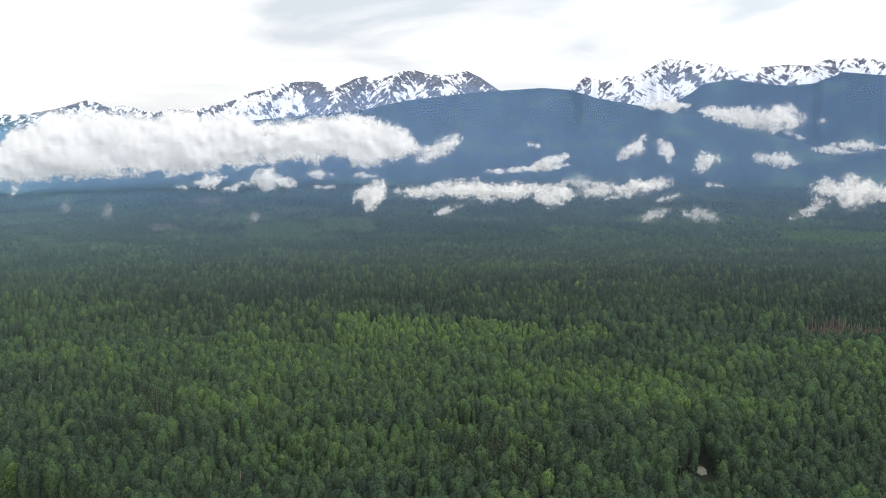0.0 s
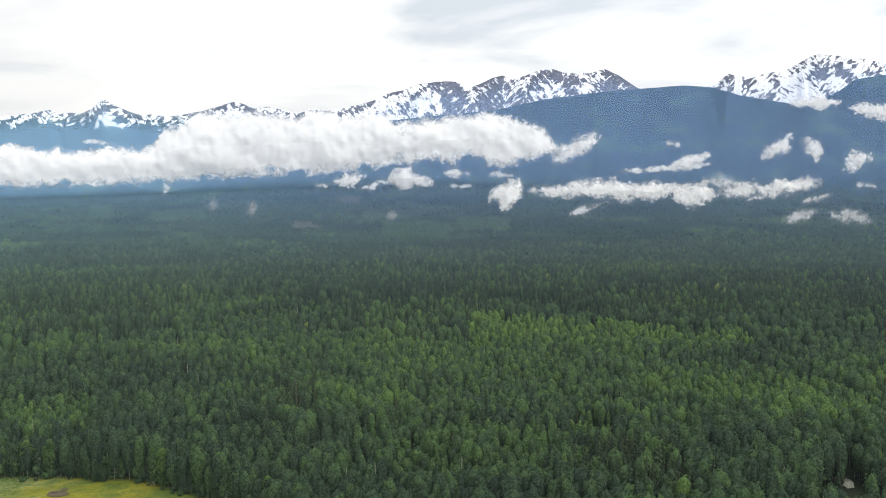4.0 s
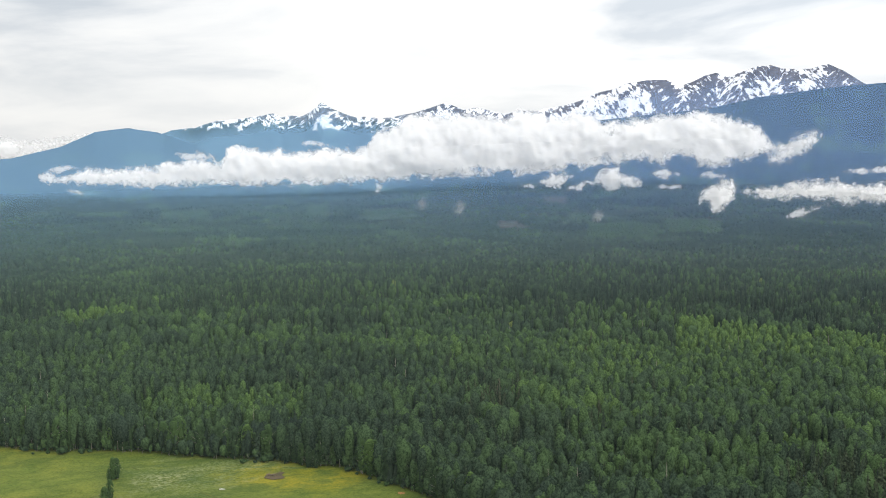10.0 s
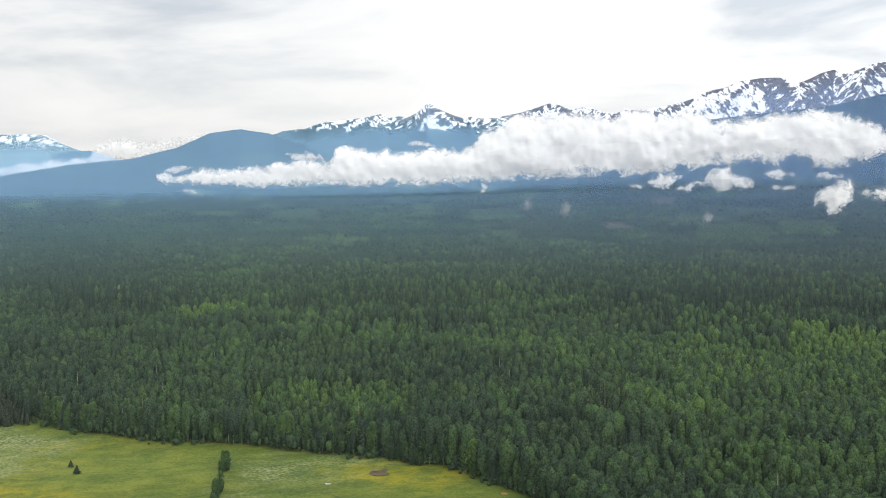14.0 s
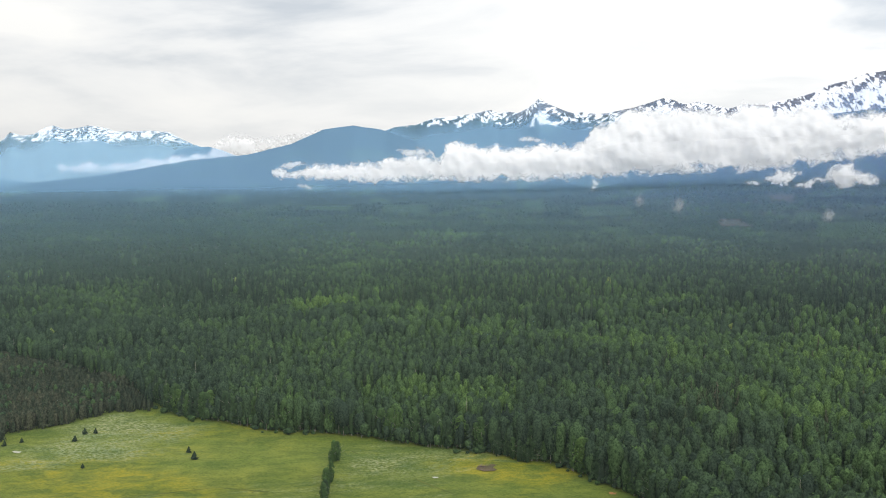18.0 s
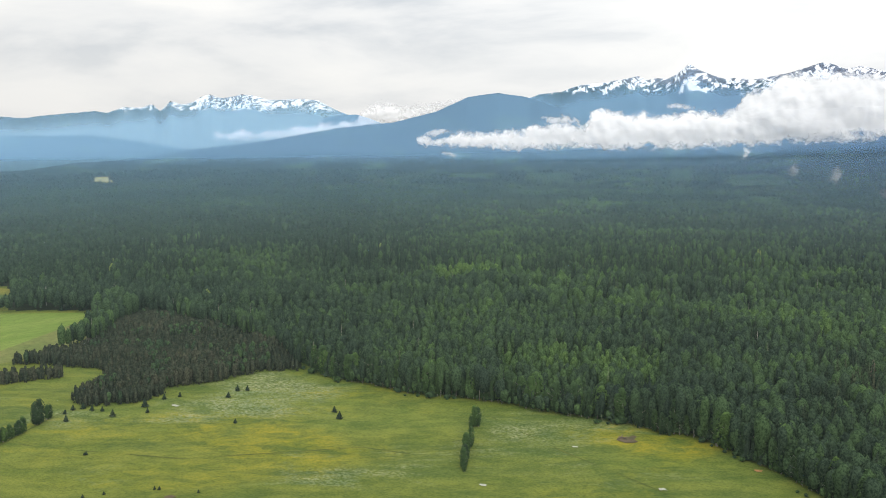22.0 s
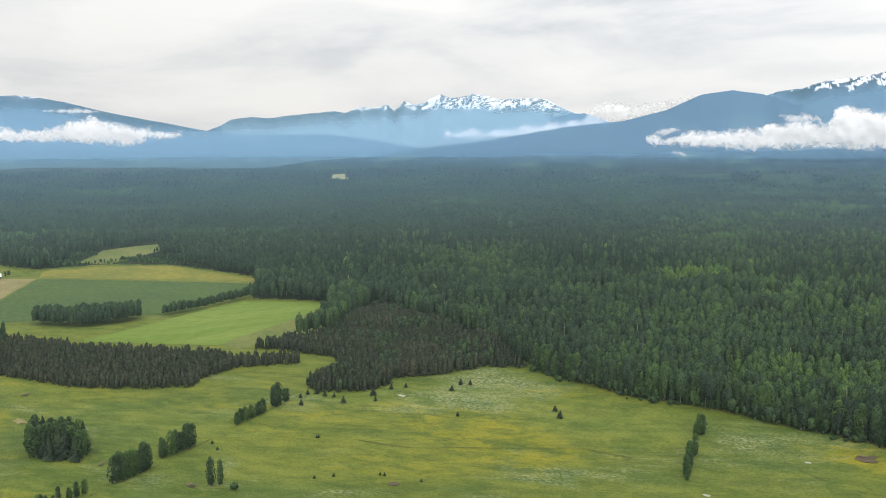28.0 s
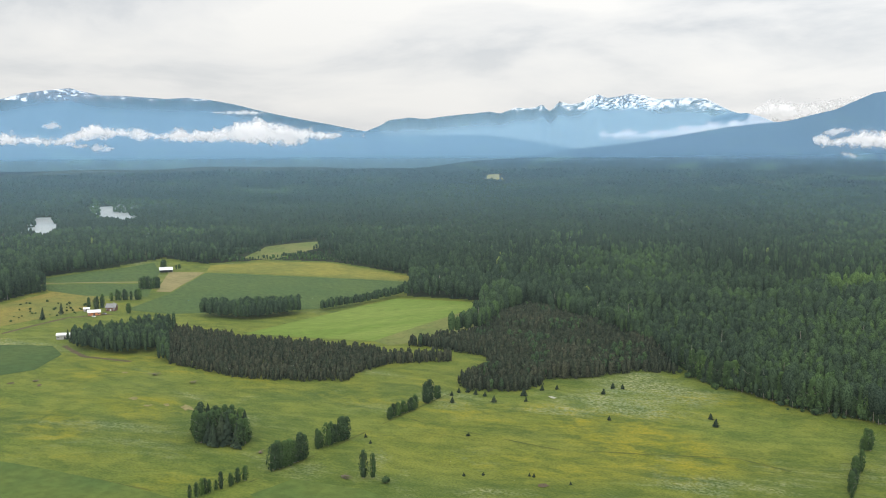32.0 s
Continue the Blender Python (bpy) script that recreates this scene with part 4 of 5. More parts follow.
def wood(x, y, aspen, spruce, suffix, trunks=False, grow=1.0):
    con, tint, tall = stand(x, y)
    u = rng.random(len(x))
    pine = rng.random(len(x)) < con
    h = tall * (1 - 0.36 * step(750, 1700, np.hypot(x, y))) * (0.70 + 0.52 * u if trunks else 0.55 + 0.78 * u)
    t = np.clip(tint + (0.06 if trunks else -0.06 if grow == 1.0 else -0.14) + (0.48 if trunks else 0.46) * (rng.random(len(x)) - 0.5), 0, np.where(tint > 1, 1, 0.70))
    t = np.where((rng.random(len(x)) < 0.0015) & (len(spruce) > 4), 0.80, t)
    for q, kinds, mat, word in ((~pine, aspen, ASPEN, "leafy aspen and birch"), (pine, spruce, SPRUCE, "dark spruce and pine")):
        wd = grow * (0.68 + 0.75 * rng.random(q.sum())) * np.where(h[q] / tall[q] > 0.66, np.where(h[q] < 10, 1.6, 1.0), 1.0)
        plant("broadleaf_forest" if mat is ASPEN else "conifer_forest", kinds, x[q], y[q], h[q], wd, t[q], mat, f"{word} forest {suffix}")
    if trunks:
        q = ~pine
        plant("forest_trunks", NEAR_STEM, x[q], y[q], h[q], np.full(q.sum(), 1.0), t[q], BARK, "pale slender trunks of the leafy forest", "tree trunks")


wood(*scatter(330, 545, 4.05), FRONT_ASPEN, FRONT_SPRUCE, "beside the meadow", True)
wood(*scatter(545, 800, 4.35), NEAR_ASPEN, NEAR_SPRUCE, "round the meadow", True)
wood(*scatter(800, 1450, 5.1), MID_ASPEN, MID_SPRUCE, "on the valley floor")
wood(*scatter(1450, 2600, 7.4), FAR_ASPEN, FAR_SPRUCE, "far across the valley", grow=1.05)
wood(*scatter(2600, 3650, 13.0), FAR_ASPEN, FAR_SPRUCE, "at the foot of the mountains", grow=1.7)

# undergrowth and low boughs where the wood meets the meadow
ux_, uy_ = scatter(330, 720, 3.0)
uk_ = 1 - 20.0 * rng.random(len(ux_)) / np.hypot(ux_, uy_)
edge_ = inside(ux_ * uk_, uy_ * uk_, MEADOW_EDGE)
ux_, uy_ = ux_[edge_], uy_[edge_]
plant("undergrowth", NEAR_ASPEN, ux_, uy_, 3.0 + 7.0 * rng.random(len(ux_)) ** 1.5, 1.5 + 0.8 * rng.random(len(ux_)), np.clip(0.22 + 0.35 * rng.random(len(ux_)), 0, 1), ASPEN, "leafy undergrowth at the edge of the wood", "undergrowth")

# dead trunks still standing
dx_, dy_ = scatter(400, 1000, 56.0)
living_ = stand(dx_, dy_)[2] > 12
dx_, dy_ = dx_[living_], dy_[living_]
plant("dead_trunks", [join(stem(0.011, 0.005, 1.0, 4), *[(stem(0.005, 0.002, 0.16)[0] @ np.array([[0.4, 0, -0.2], [0, 1, 0], [0.8, 0, 0.5]]) + np.array([0, 0, z_]), stem(0.005, 0.002, 0.16)[1]) for z_ in (0.55, 0.7, 0.82)])],
      dx_, dy_, 14 + 5 * rng.random(len(dx_)), np.full(len(dx_), 1.0), np.full(len(dx_), 0.0), BARK, "bare pale trunks of dead trees in the woods", "dead trees")
# clearings have grown over with young trees
for poly_ in CROP[:13]:
    far_ = max(math.hypot(*p) for p in poly_)
    if far_ > 1300:
        wx_, wy_ = scatter(0, 0, 7.0 if far_ < 2600 else 11.0, poly_)
        plant("young_growth", FAR_ASPEN, wx_, wy_, 4.5 + 3 * rng.random(len(wx_)), np.full(len(wx_), 1.7), 0.28 + 0.3 * rng.random(len(wx_)), ASPEN, "young light green growth in a clearing", "young trees")
# plantations and groves that stand in the open
px_, py_ = scatter(0, 0, 2.8, PLANTATION)
leafy = polar(px_, py_)[0] > 76.3 + 1.2 * (fbm(px_ / 30, py_ / 30, 3, 2) - 0.5)
n_ = len(px_)
h_ = np.where(leafy, 13.0, 6.6) * (0.55 + 0.65 * rng.random(n_))
t_ = np.clip(np.where(leafy, 0.3, 0.50) + 0.5 * (rng.random(n_) - 0.5), 0, 0.85)
plant("conifer_plantation", YOUNG_PINE, px_[~leafy], py_[~leafy], h_[~leafy], 1.0 + 0.5 * rng.random((~leafy).sum()), t_[~leafy], PINE, "dense plantation of young dark conifers beside the meadow", "plantation")
plant("birch_grove", NEAR_ASPEN, px_[leafy], py_[leafy], h_[leafy], np.full(leafy.sum(), 1.0), t_[leafy], ASPEN, "birch grove beside the farm", "grove")
px_, py_ = scatter(0, 0, 2.9, SECOND_PLANTATION)
n_ = len(px_)
grown_ = fbm(px_ / 35, py_ / 35, 67, 3)
plant("conifer_plantation", YOUNG_PINE, px_, py_, (4.5 + 6.0 * grown_) * (0.65 + 0.6 * rng.random(n_)), 0.95 + 0.5 * rng.random(n_), np.clip(0.42 + 0.5 * (rng.random(n_) - 0.5) + 0.5 * (grown_ - 0.5), 0, 0.85), PINE, "plantation of dark young pines between meadow and wood", "plantation")
mixed_ = (fbm(px_ / 18, py_ / 18, 73, 2) > 0.58) & (rng.random(n_) < 0.35)
plant("birch_saplings", NEAR_ASPEN, px_[mixed_], py_[mixed_], 6.0 + 4.0 * rng.random(mixed_.sum()), np.full(mixed_.sum(), 1.4), 0.2 + 0.3 * rng.random(mixed_.sum()), ASPEN, "leafy birch saplings among the young pines", "saplings")
for poly_, word_ in ((GROVE, "grove"), (TREE_ROW, "tree_row")):
    px_, py_ = scatter(0, 0, 3.2 if word_ == "grove" else 2.3, poly_)
    n_ = len(px_)
    plant(word_, NEAR_ASPEN, px_, py_, (14.0 if word_ == "grove" else 9.0) * (0.75 + 0.4 * rng.random(n_)), np.full(n_, 1.25), 0.15 + 0.4 * rng.random(n_), ASPEN, "row of leafy trees between two fields", "trees")


# ---- clouds that hang along the slopes ----
TURNED = np.array(Euler((0.7, 0.5, 0.3)).to_matrix())


def billow(p, size):
    """Rounded swellings, about 0 to 1."""
    return sum(g_ * vnoise3(p @ TURNED.T / size * f_, f_) for f_, g_ in ((1, 0.55), (2.1, 0.28), (4.3, 0.17)))


def shell(name, az, top, foot, r, deep, size, material, label, thin, frayed=None, full=0.0, turns=80):
    """A cloud's skin, bulging towards the valley and away from it. near: how far inside the cloud's rim, in degrees of bearing and height."""
    reach, soft = 12, np.hanning(63)[1:-1] / np.hanning(63).sum()
    high, low = (np.convolve(np.pad(np.max([np.roll(np.pad(q, reach, "edge"), k) for k in range(-reach, reach + 1)], axis=0)[reach:-reach], 30, "edge"), soft, "valid") for q in (top, -foot))
    mid, half = (high - low) / 2, np.maximum((high + low) / 2, 0.02)
    ends = np.minimum(az - az[0], az[-1] - az)
    th = np.arange(turns + 1) * 6.2832 / turns
    A, T = np.meshgrid(az, th, indexing="ij")
    margin = 0.20 + 0.12 * half
    up, out = np.sin(T), np.cos(T)
    E = mid[:, None] + (half + margin)[:, None] * up
    bulge = np.minimum(r * np.radians(half)[:, None], deep) * np.minimum(1.0, ends / (0.5 + half.mean()))[:, None] ** 0.5 + 0 * A
    p = np.stack([*place(A, r - bulge * out), EYE + r * np.tan(np.radians(E))], 2).reshape(-1, 3)
    swell = (billow(p, size) - 0.5) * bulge.ravel() * 0.6
    p[:, 0] += np.sin(np.radians(A.ravel())) * swell * np.sign(out.ravel())
    p[:, 1] -= np.cos(np.radians(A.ravel())) * swell * np.sign(out.ravel())
    inside_ = np.minimum(top[:, None] - E, E - foot[:, None])
    near_ = np.minimum(inside_, (ends * 0.9 - 0.12)[:, None])
    near_ = np.where(near_ > 0, near_ / 0.24, near_ / 0.18)
    if full:
        near_ = 3.0 * np.minimum(inside_ / full, (ends[:, None] * 0.9 - 0.1) / full) - (1.0 if thin > 0.7 else 1.5)
    if frayed:
        for a_, e_, w_, h_, k_ in frayed:
            near_ = near_ - k_ * np.exp(-((A - a_) / w_) ** 2 - ((E - e_) / h_) ** 2)
    near_ = np.clip(near_, -2.6, 3.6)
    body_ = np.full(near_.shape, thin)
    faces = grid_faces(len(az), len(th))
    faces = faces[near_.ravel()[faces].max(1) > -1.7]
    ob = new(name, mesh_of(name, p, faces, [material], {"near": near_.ravel(), "body": body_.ravel()}, smooth=True))
    return tagged(ob, label, "cloud")


def bank(top, foot, r, label, material, deep=70.0, frayed=None):
    """A long cloud between its top and its foot."""
    top, foot = sorted(top), sorted(foot)
    az = np.arange(top[0][0] - 0.4, top[-1][0] + 0.4, 0.07)
    return shell("cloud_bank", az, np.interp(az, *np.array(top).T), np.interp(az, *np.array(foot).T), r, deep, 60.0, material, label, 1.0, frayed)


def cloudlet(az, el, w, h, thin, label, r, slant=0.0):
    """A small torn cloud. w, h: degrees; thin: how dense it is."""
    a = np.arange(-0.62 * w - 0.25, 0.62 * w + 0.25, 0.07)
    u = np.clip(a / (0.60 * w), -1, 1)
    round_ = np.sqrt(1 - u ** 2) * (1 + 0.5 * (vnoise(u * 2.2 + az * 7, u * 0, 3) - 0.5))
    drift = el + slant * a + 0.22 * h * (vnoise(u * 1.7 + az * 3, u * 0, 9) - 0.5)
    return shell("cloud", az + a, drift + 0.56 * h * round_, drift - 0.50 * h * round_ * (0.75 + 0.4 * vnoise(u * 2.5 + az, u * 0, 6)), r, r * radians(min(w, h)) / 2, 30.0 * r / 2000, ((VALLEY_CLOUD, VALLEY_WISP) if r < 2000 else (FAR_CLOUD, FAR_WISP))[h < 1.5], label, thin, None, 0.5 * h, 40)


long_bank = bank([(40.17, -0.63), (39.67, -0.42), (38.94, -0.18), (38.29, 0.0), (37.17, -0.06), (34.83, 0.03), (34.4, 0.44), (34.0, 0.16), (33.23, 0.45), (32.71, 0.5), (31.54, 0.35), (31.32, 0.91), (30.91, 1.28), (29.67, 1.01), (28.89, 0.88), (28.48, 1.07), (27.94, 0.85), (26.68, 0.95), (25.89, 1.11), (24.3, 0.98), (23.57, 1.14),
      (23.25, 1.65), (22.94, 2.06), (21.76, 2.28), (21.41, 2.81), (20.81, 2.97), (18.12, 2.99), (16.54, 2.83), (15.76, 2.67), (14.98, 3.2), (13.74, 3.12), (13.42, 2.72), (11.88, 3.08), (10.96, 2.91), (10.5, 2.57), (9.29, 2.5), (8.69, 2.74), (6.46, 2.86), (5.15, 3.08), (3.71, 2.76), (2.42, 2.38), (1.94, 2.11), (1.13, 1.15)],
     [(40.17, -0.85), (38.66, -0.94), (35.09, -1.08), (32.64, -0.94), (29.53, -1.04), (26.38, -0.95), (23.19, -0.79), (20.01, -0.67), (16.83, -0.47), (14.94, -0.47), (12.76, -0.25), (10.92, -0.03), (10.16, 0.19), (7.89, 0.37), (7.23, 0.03), (6.11, 0.34), (4.94, 0.03), (4.21, -0.03), (3.21, 0.21), (1.81, 0.57), (1.12, 0.86)],
     2700, "long white cloud bank lying along the mountain foot", FAR_CLOUD, 60.0, [(9.9, 1.75, 1.6, 0.22, 2.2), (7.2, 0.9, 0.9, 0.7, 1.5), (6.0, 0.75, 0.6, 0.5, 1.2), (17.3, 0.0, 0.9, 0.25, 1.5), (13.7, 0.25, 0.8, 0.2, 1.0), (32.2, 0.1, 0.5, 0.35, 1.0), (2.6, 1.1, 0.9, 0.5, 0.6), (12.0, 0.05, 0.35, 0.4, 1.6), (10.2, 0.7, 0.5, 0.3, 1.4), (15.6, -0.3, 0.4, 0.3, 1.4), (5.4, 0.6, 0.3, 0.5, 1.0), (3.4, 0.5, 0.4, 0.3, 1.0), (20.9, -0.5, 0.3, 0.3, 0.9), (28.0, -0.8, 0.5, 0.2, 0.8)])
bank([(88.0, 0.1), (85.5, -0.1), (83.85, -0.16), (82.81, -0.28), (81.75, -0.54), (81.19, -0.16), (80.22, 0.13), (79.85, 0.42), (79.52, 0.36), (78.98, 0.1), (78.13, 0.13), (77.0, -0.02), (76.58, -0.23), (75.99, -0.05), (75.26, 0.13), (74.68, -0.08), (73.26, 0.07), (72.6, 0.32), (71.23, 0.66), (70.79, 0.47), (69.88, 0.29), (67.73, -0.05), (66.49, -0.24), (65.62, -0.3)],
     [(88.0, -0.6), (83.88, -0.73), (81.76, -0.75), (80.95, -0.78), (80.39, -0.46), (77.87, -0.38), (76.73, -0.44), (75.0, -0.66), (73.81, -0.57), (72.32, -0.66), (69.6, -0.83), (68.83, -0.77), (68.36, -0.52), (67.12, -0.43), (65.62, -0.37)],
     2620, "white cloud streak before the dome mountain", FAR_CLOUD, 40.0)
bank([(51.81, -0.11), (51.03, 0.01), (50.57, 0.07), (50.1, -0.18), (48.71, -0.08), (47.94, 0.13), (47.03, 0.32), (46.13, 0.34), (44.94, 0.52), (44.34, 0.6), (43.91, 1.16), (43.33, 1.43), (42.6, 1.52), (41.72, 1.3), (39.45, 1.55), (38.48, 1.78), (37.91, 1.54)],
     [(51.8, -0.52), (50.09, -0.49), (47.32, -0.42), (45.81, -0.3), (44.61, -0.08), (43.14, 0.25), (41.69, 0.55), (39.99, 1.02), (38.59, 1.25), (37.91, 1.42)],
     3995, "slanting cloud behind the wooded hill", BACK_CLOUD, 40.0)
ROUND, FLAT, TUFT, RAG, HIGH = "small round valley cloud", "flat white valley cloud", "small white tuft of cloud", "thin torn rag of cloud", "white cloud in a mountain valley"
for _az, _el, _w, _h, _thin, _label, _slant in (
        (4.11, -1.52, 1.91, 1.76, 0.9, ROUND, -0.35), (-0.9, -1.40, 6.6, 1.55, 1.0, FLAT, 0.0), (-4.0, -1.25, 3.9, 1.2, 0.95, FLAT, -0.06), (-6.29, -1.52, 2.23, 1.6, 1.0, ROUND, 0.0), (-7.67, -1.2, 1.75, 2.2, 0.55, RAG, 0.3), (-10.35, -1.2, 4.3, 1.76, 1.0, "bright white valley cloud with a flat foot", -0.1),
        (-21.47, -1.33, 3.03, 2.4, 0.95, "ragged white valley cloud", 0.0), (-20.1, -2.2, 2.6, 1.1, 0.55, RAG, -0.4), (-23.27, -1.31, 2.23, 1.76, 0.9, ROUND, 0.0), (-0.51, -2.39, 1.92, 0.77, 0.5, RAG, -0.3), (-11.85, -2.68, 1.92, 1.0, 0.4, RAG, -0.3), (-14.13, -2.69, 2.24, 1.28, 0.35, RAG, 0.2), (-12.6, -1.71, 1.6, 0.7, 0.4, RAG, -0.3)):
    cloudlet(_az, _el, _w, _h, _thin, _label, 1500.0, _slant)
for _az, _el, _w, _h, _thin, _label, _slant in (
        (-4.64, -0.06, 4.78, 0.64, 0.7, "thin white cloud streak", -0.08), (-6.06, 0.35, 1.91, 0.83, 0.8, TUFT, -0.3), (0.19, 0.92, 2.39, 2.08, 0.95, "white tuft of cloud beside the bank", -0.3), (-5.1, 1.26, 0.83, 0.7, 0.5, TUFT, 0.2), (-10.47, 0.91, 1.59, 1.6, 0.85, TUFT, -0.4), (-12.25, 0.9, 1.08, 1.6, 0.75, TUFT, 0.5), (-14.52, 0.22, 1.4, 1.34, 0.8, TUFT, -0.4),
        (-18.18, 0.36, 2.71, 1.28, 0.65, RAG, 0.1), (-20.85, 0.86, 2.54, 0.77, 0.6, RAG, 0.1), (-22.22, 1.09, 2.54, 0.89, 0.75, TUFT, 0.1), (-14.99, -1.01, 1.15, 0.58, 0.35, RAG, 0.0), (-12.36, 3.3, 2.53, 0.77, 0.9, HIGH, 0.0), (-16.38, 2.73, 4.12, 1.09, 0.9, HIGH, 0.12), (-18.04, 2.47, 2.22, 1.92, 0.85, HIGH, -0.1), (-19.32, 2.6, 0.82, 1.41, 0.5, RAG, 0.0), (-20.39, 2.37, 0.63, 0.64, 0.4, RAG, 0.0), (-19.09, 1.68, 1.27, 0.64, 0.5, RAG, 0.3),
        (12.91, -0.66, 1.75, 1.15, 0.8, TUFT, -0.2), (9.53, -0.72, 2.4, 1.6, 0.85, TUFT, 0.1), (11.21, -0.97, 2.23, 0.96, 0.6, RAG, -0.2), (6.84, -0.34, 1.59, 0.83, 0.6, TUFT, 0.0), (4.4, -0.45, 1.6, 0.7, 0.45, RAG, 0.0), (6.67, -1.07, 1.28, 0.58, 0.4, RAG, 0.0), (14.47, -1.04, 0.96, 0.58, 0.4, RAG, 0.0),
        (22.94, -1.27, 0.64, 1.09, 0.6, RAG, -0.5), (40.5, -0.57, 1.08, 0.83, 0.6, TUFT, 0.0), (39.66, -0.09, 1.59, 0.51, 0.4, RAG, -0.1), (32.93, 0.55, 2.0, 0.96, 0.6, RAG, 0.1), (26.36, 1.3, 1.59, 0.58, 0.5, RAG, 0.0), (39.11, -1.31, 0.96, 0.51, 0.3, RAG, 0.2),
        (72.22, 0.96, 2.85, 0.42, 0.5, RAG, 0.0), (79.44, -0.94, 1.27, 0.83, 0.4, RAG, 0.0), (80.54, -0.81, 0.83, 0.45, 0.4, RAG, 0.0), (81.88, 0.24, 0.95, 0.51, 0.35, RAG, 0.0)):
    _ob = cloudlet(_az, _el, _w, _h, _thin, _label, 2640.0, _slant)
    if 1 < _az < 41 and _label is RAG:
        _ob.name, _ob.parent = "wisp", long_bank
        del _ob["category"]
for _az, _el, _w, _h in ((10.56, -2.75, 0.83, 0.83), (20.48, -2.16, 0.83, 0.96), (18.35, -2.32, 1.09, 1.15)):
    cloudlet(_az, _el, _w * 0.8, _h, 0.16, "faint wisp of mist over the woods", 1500.0, -0.2)


# ---- single trees and bushes ----
def part(name, data, parent, label=""):
    ob = new(name, data)
    ob.parent = parent
    return tagged(ob, label) if label else ob


def limbed(seed, top=0.82, limbs=7):
    """A tapered trunk with limbs, one high."""
    g = np.random.default_rng(seed)
    pieces = [stem(0.017, 0.004, top, 6, 0.02 * (g.random() - 0.5))]
    for i in range(limbs):
        v, f = stem(0.006, 0.0015, 0.22 + 0.1 * g.random(), 3)
        a, tilt, z = g.random() * 6.283, 0.6 + 0.5 * g.random(), 0.2 + 0.5 * i / limbs
        x, zz = v[:, 0] * math.cos(tilt) + v[:, 2] * math.sin(tilt), -v[:, 0] * math.sin(tilt) + v[:, 2] * math.cos(tilt)
        pieces.append((np.stack([x * math.cos(a) - v[:, 1] * math.sin(a), x * math.sin(a) + v[:, 1] * math.cos(a), zz + z], 1), f))
    return join(*pieces)


def unit(name, vf, material, tint):
    v, f = vf
    return mesh_of(name, v, f, [material], {"tint": np.full(len(v), tint)})


AIRY = []
for _s in range(6):
    _parts = [poplar(_s + 900, 105, 0.040, 0.05, 0.15, 0.42), leaf_cloud(150, 0.020, 0.17, 0.02, 0.95, _s + 300, 0.35)]
    AIRY.append(join(*_parts))
CROWN = {
    "aspen": [unit("crown", vf, ASPEN, 0.34 + 0.06 * i) for i, vf in enumerate(AIRY)],
    "spruce": [unit("crown", spire(s + 500, 110, 0.17, 7), SPRUCE, 0.25 + 0.08 * s) for s in range(4)],
    "bush": [unit("foliage", join(lump(0.5, 0.0, 0.9, s + 600), leaf_cloud(90, 0.11, 0.62, 0.0, 1.0, s + 700, 0.4)), ASPEN, 0.30 + 0.09 * s) for s in range(4)],
}
TRUNK = {"aspen": [unit("trunk", limbed(s), BARK, 0) for s in range(3)], "spruce": [unit("trunk", stem(0.016, 0.003, 0.95, 6), DARK_BARK, 0)],
         "bush": [unit("stems", join(*[(v + np.array([0.1 * math.cos(k * 2.1), 0.1 * math.sin(k * 2.1), 0]), f) for k in range(3) for v, f in [stem(0.03, 0.01, 0.6, 4)]]), DARK_BARK, 0)]}
WORDS = {"aspen": ("aspen_tree", "tree"), "spruce": ("spruce_tree", "tree"), "bush": ("bush", "bush")}


def tree(kind, x, y, h, label, group="", wide=1.0):
    """A tree or bush of its own: trunk and crown."""
    name, category = WORDS[kind]
    ob = new(name)
    z = float(height(np.array([x]), np.array([y]))[0])
    ob.location, ob.rotation_euler, ob.scale = (x, y, z), (0, 0, rng.random() * 6.283), (h * wide, h * wide, h)
    tagged(ob, label, category, group)
    part(TRUNK[kind][0].name.split(".")[0], TRUNK[kind][rng.integers(len(TRUNK[kind]))], ob)
    part(CROWN[kind][0].name.split(".")[0], CROWN[kind][rng.integers(len(CROWN[kind]))], ob)
    return ob


def along(points, count):
    """Places spread evenly on a line of points."""
    p = np.array(points, float)
    d = np.concatenate([[0], np.cumsum(np.hypot(*np.diff(p, axis=0).T))])
    t = (np.arange(count) + 0.5) / count * d[-1]
    return list(zip(np.interp(t, d, p[:, 0]), np.interp(t, d, p[:, 1])))


# the edge of the wood along the meadow: tall trees with brush at their feet
EDGE = [(-110, 390), (-157, 425), (-205, 450), (-249, 452), (-291, 443)] + MEADOW_EDGE[:7]
for _x, _y in along(EDGE, 110):
    _k = "spruce" if rng.random() < 0.14 else "aspen"
    _c = math.hypot(_x, _y)
    _in = 2 + 6 * rng.random()
    tree(_k, _x * (1 + _in / _c), _y * (1 + _in / _c), 10 + 9 * rng.random(), "leafy aspen at the edge of the meadow" if _k == "aspen" else "dark spruce at the edge of the meadow", "trees along the meadow edge", 0.95 + 0.4 * rng.random())
for _x, _y in along(EDGE, 150):
    if fbm(np.array([_x / 14]), np.array([_y / 14]), 61, 2)[0] < 0.45:
        continue
    tree("bush", _x + 8 * (rng.random() - 0.5), _y - 5 + 11 * rng.random(), 1.2 + 3.2 * rng.random() ** 2, "low green brush at the foot of the wood", "brush along the wood", 1.3)
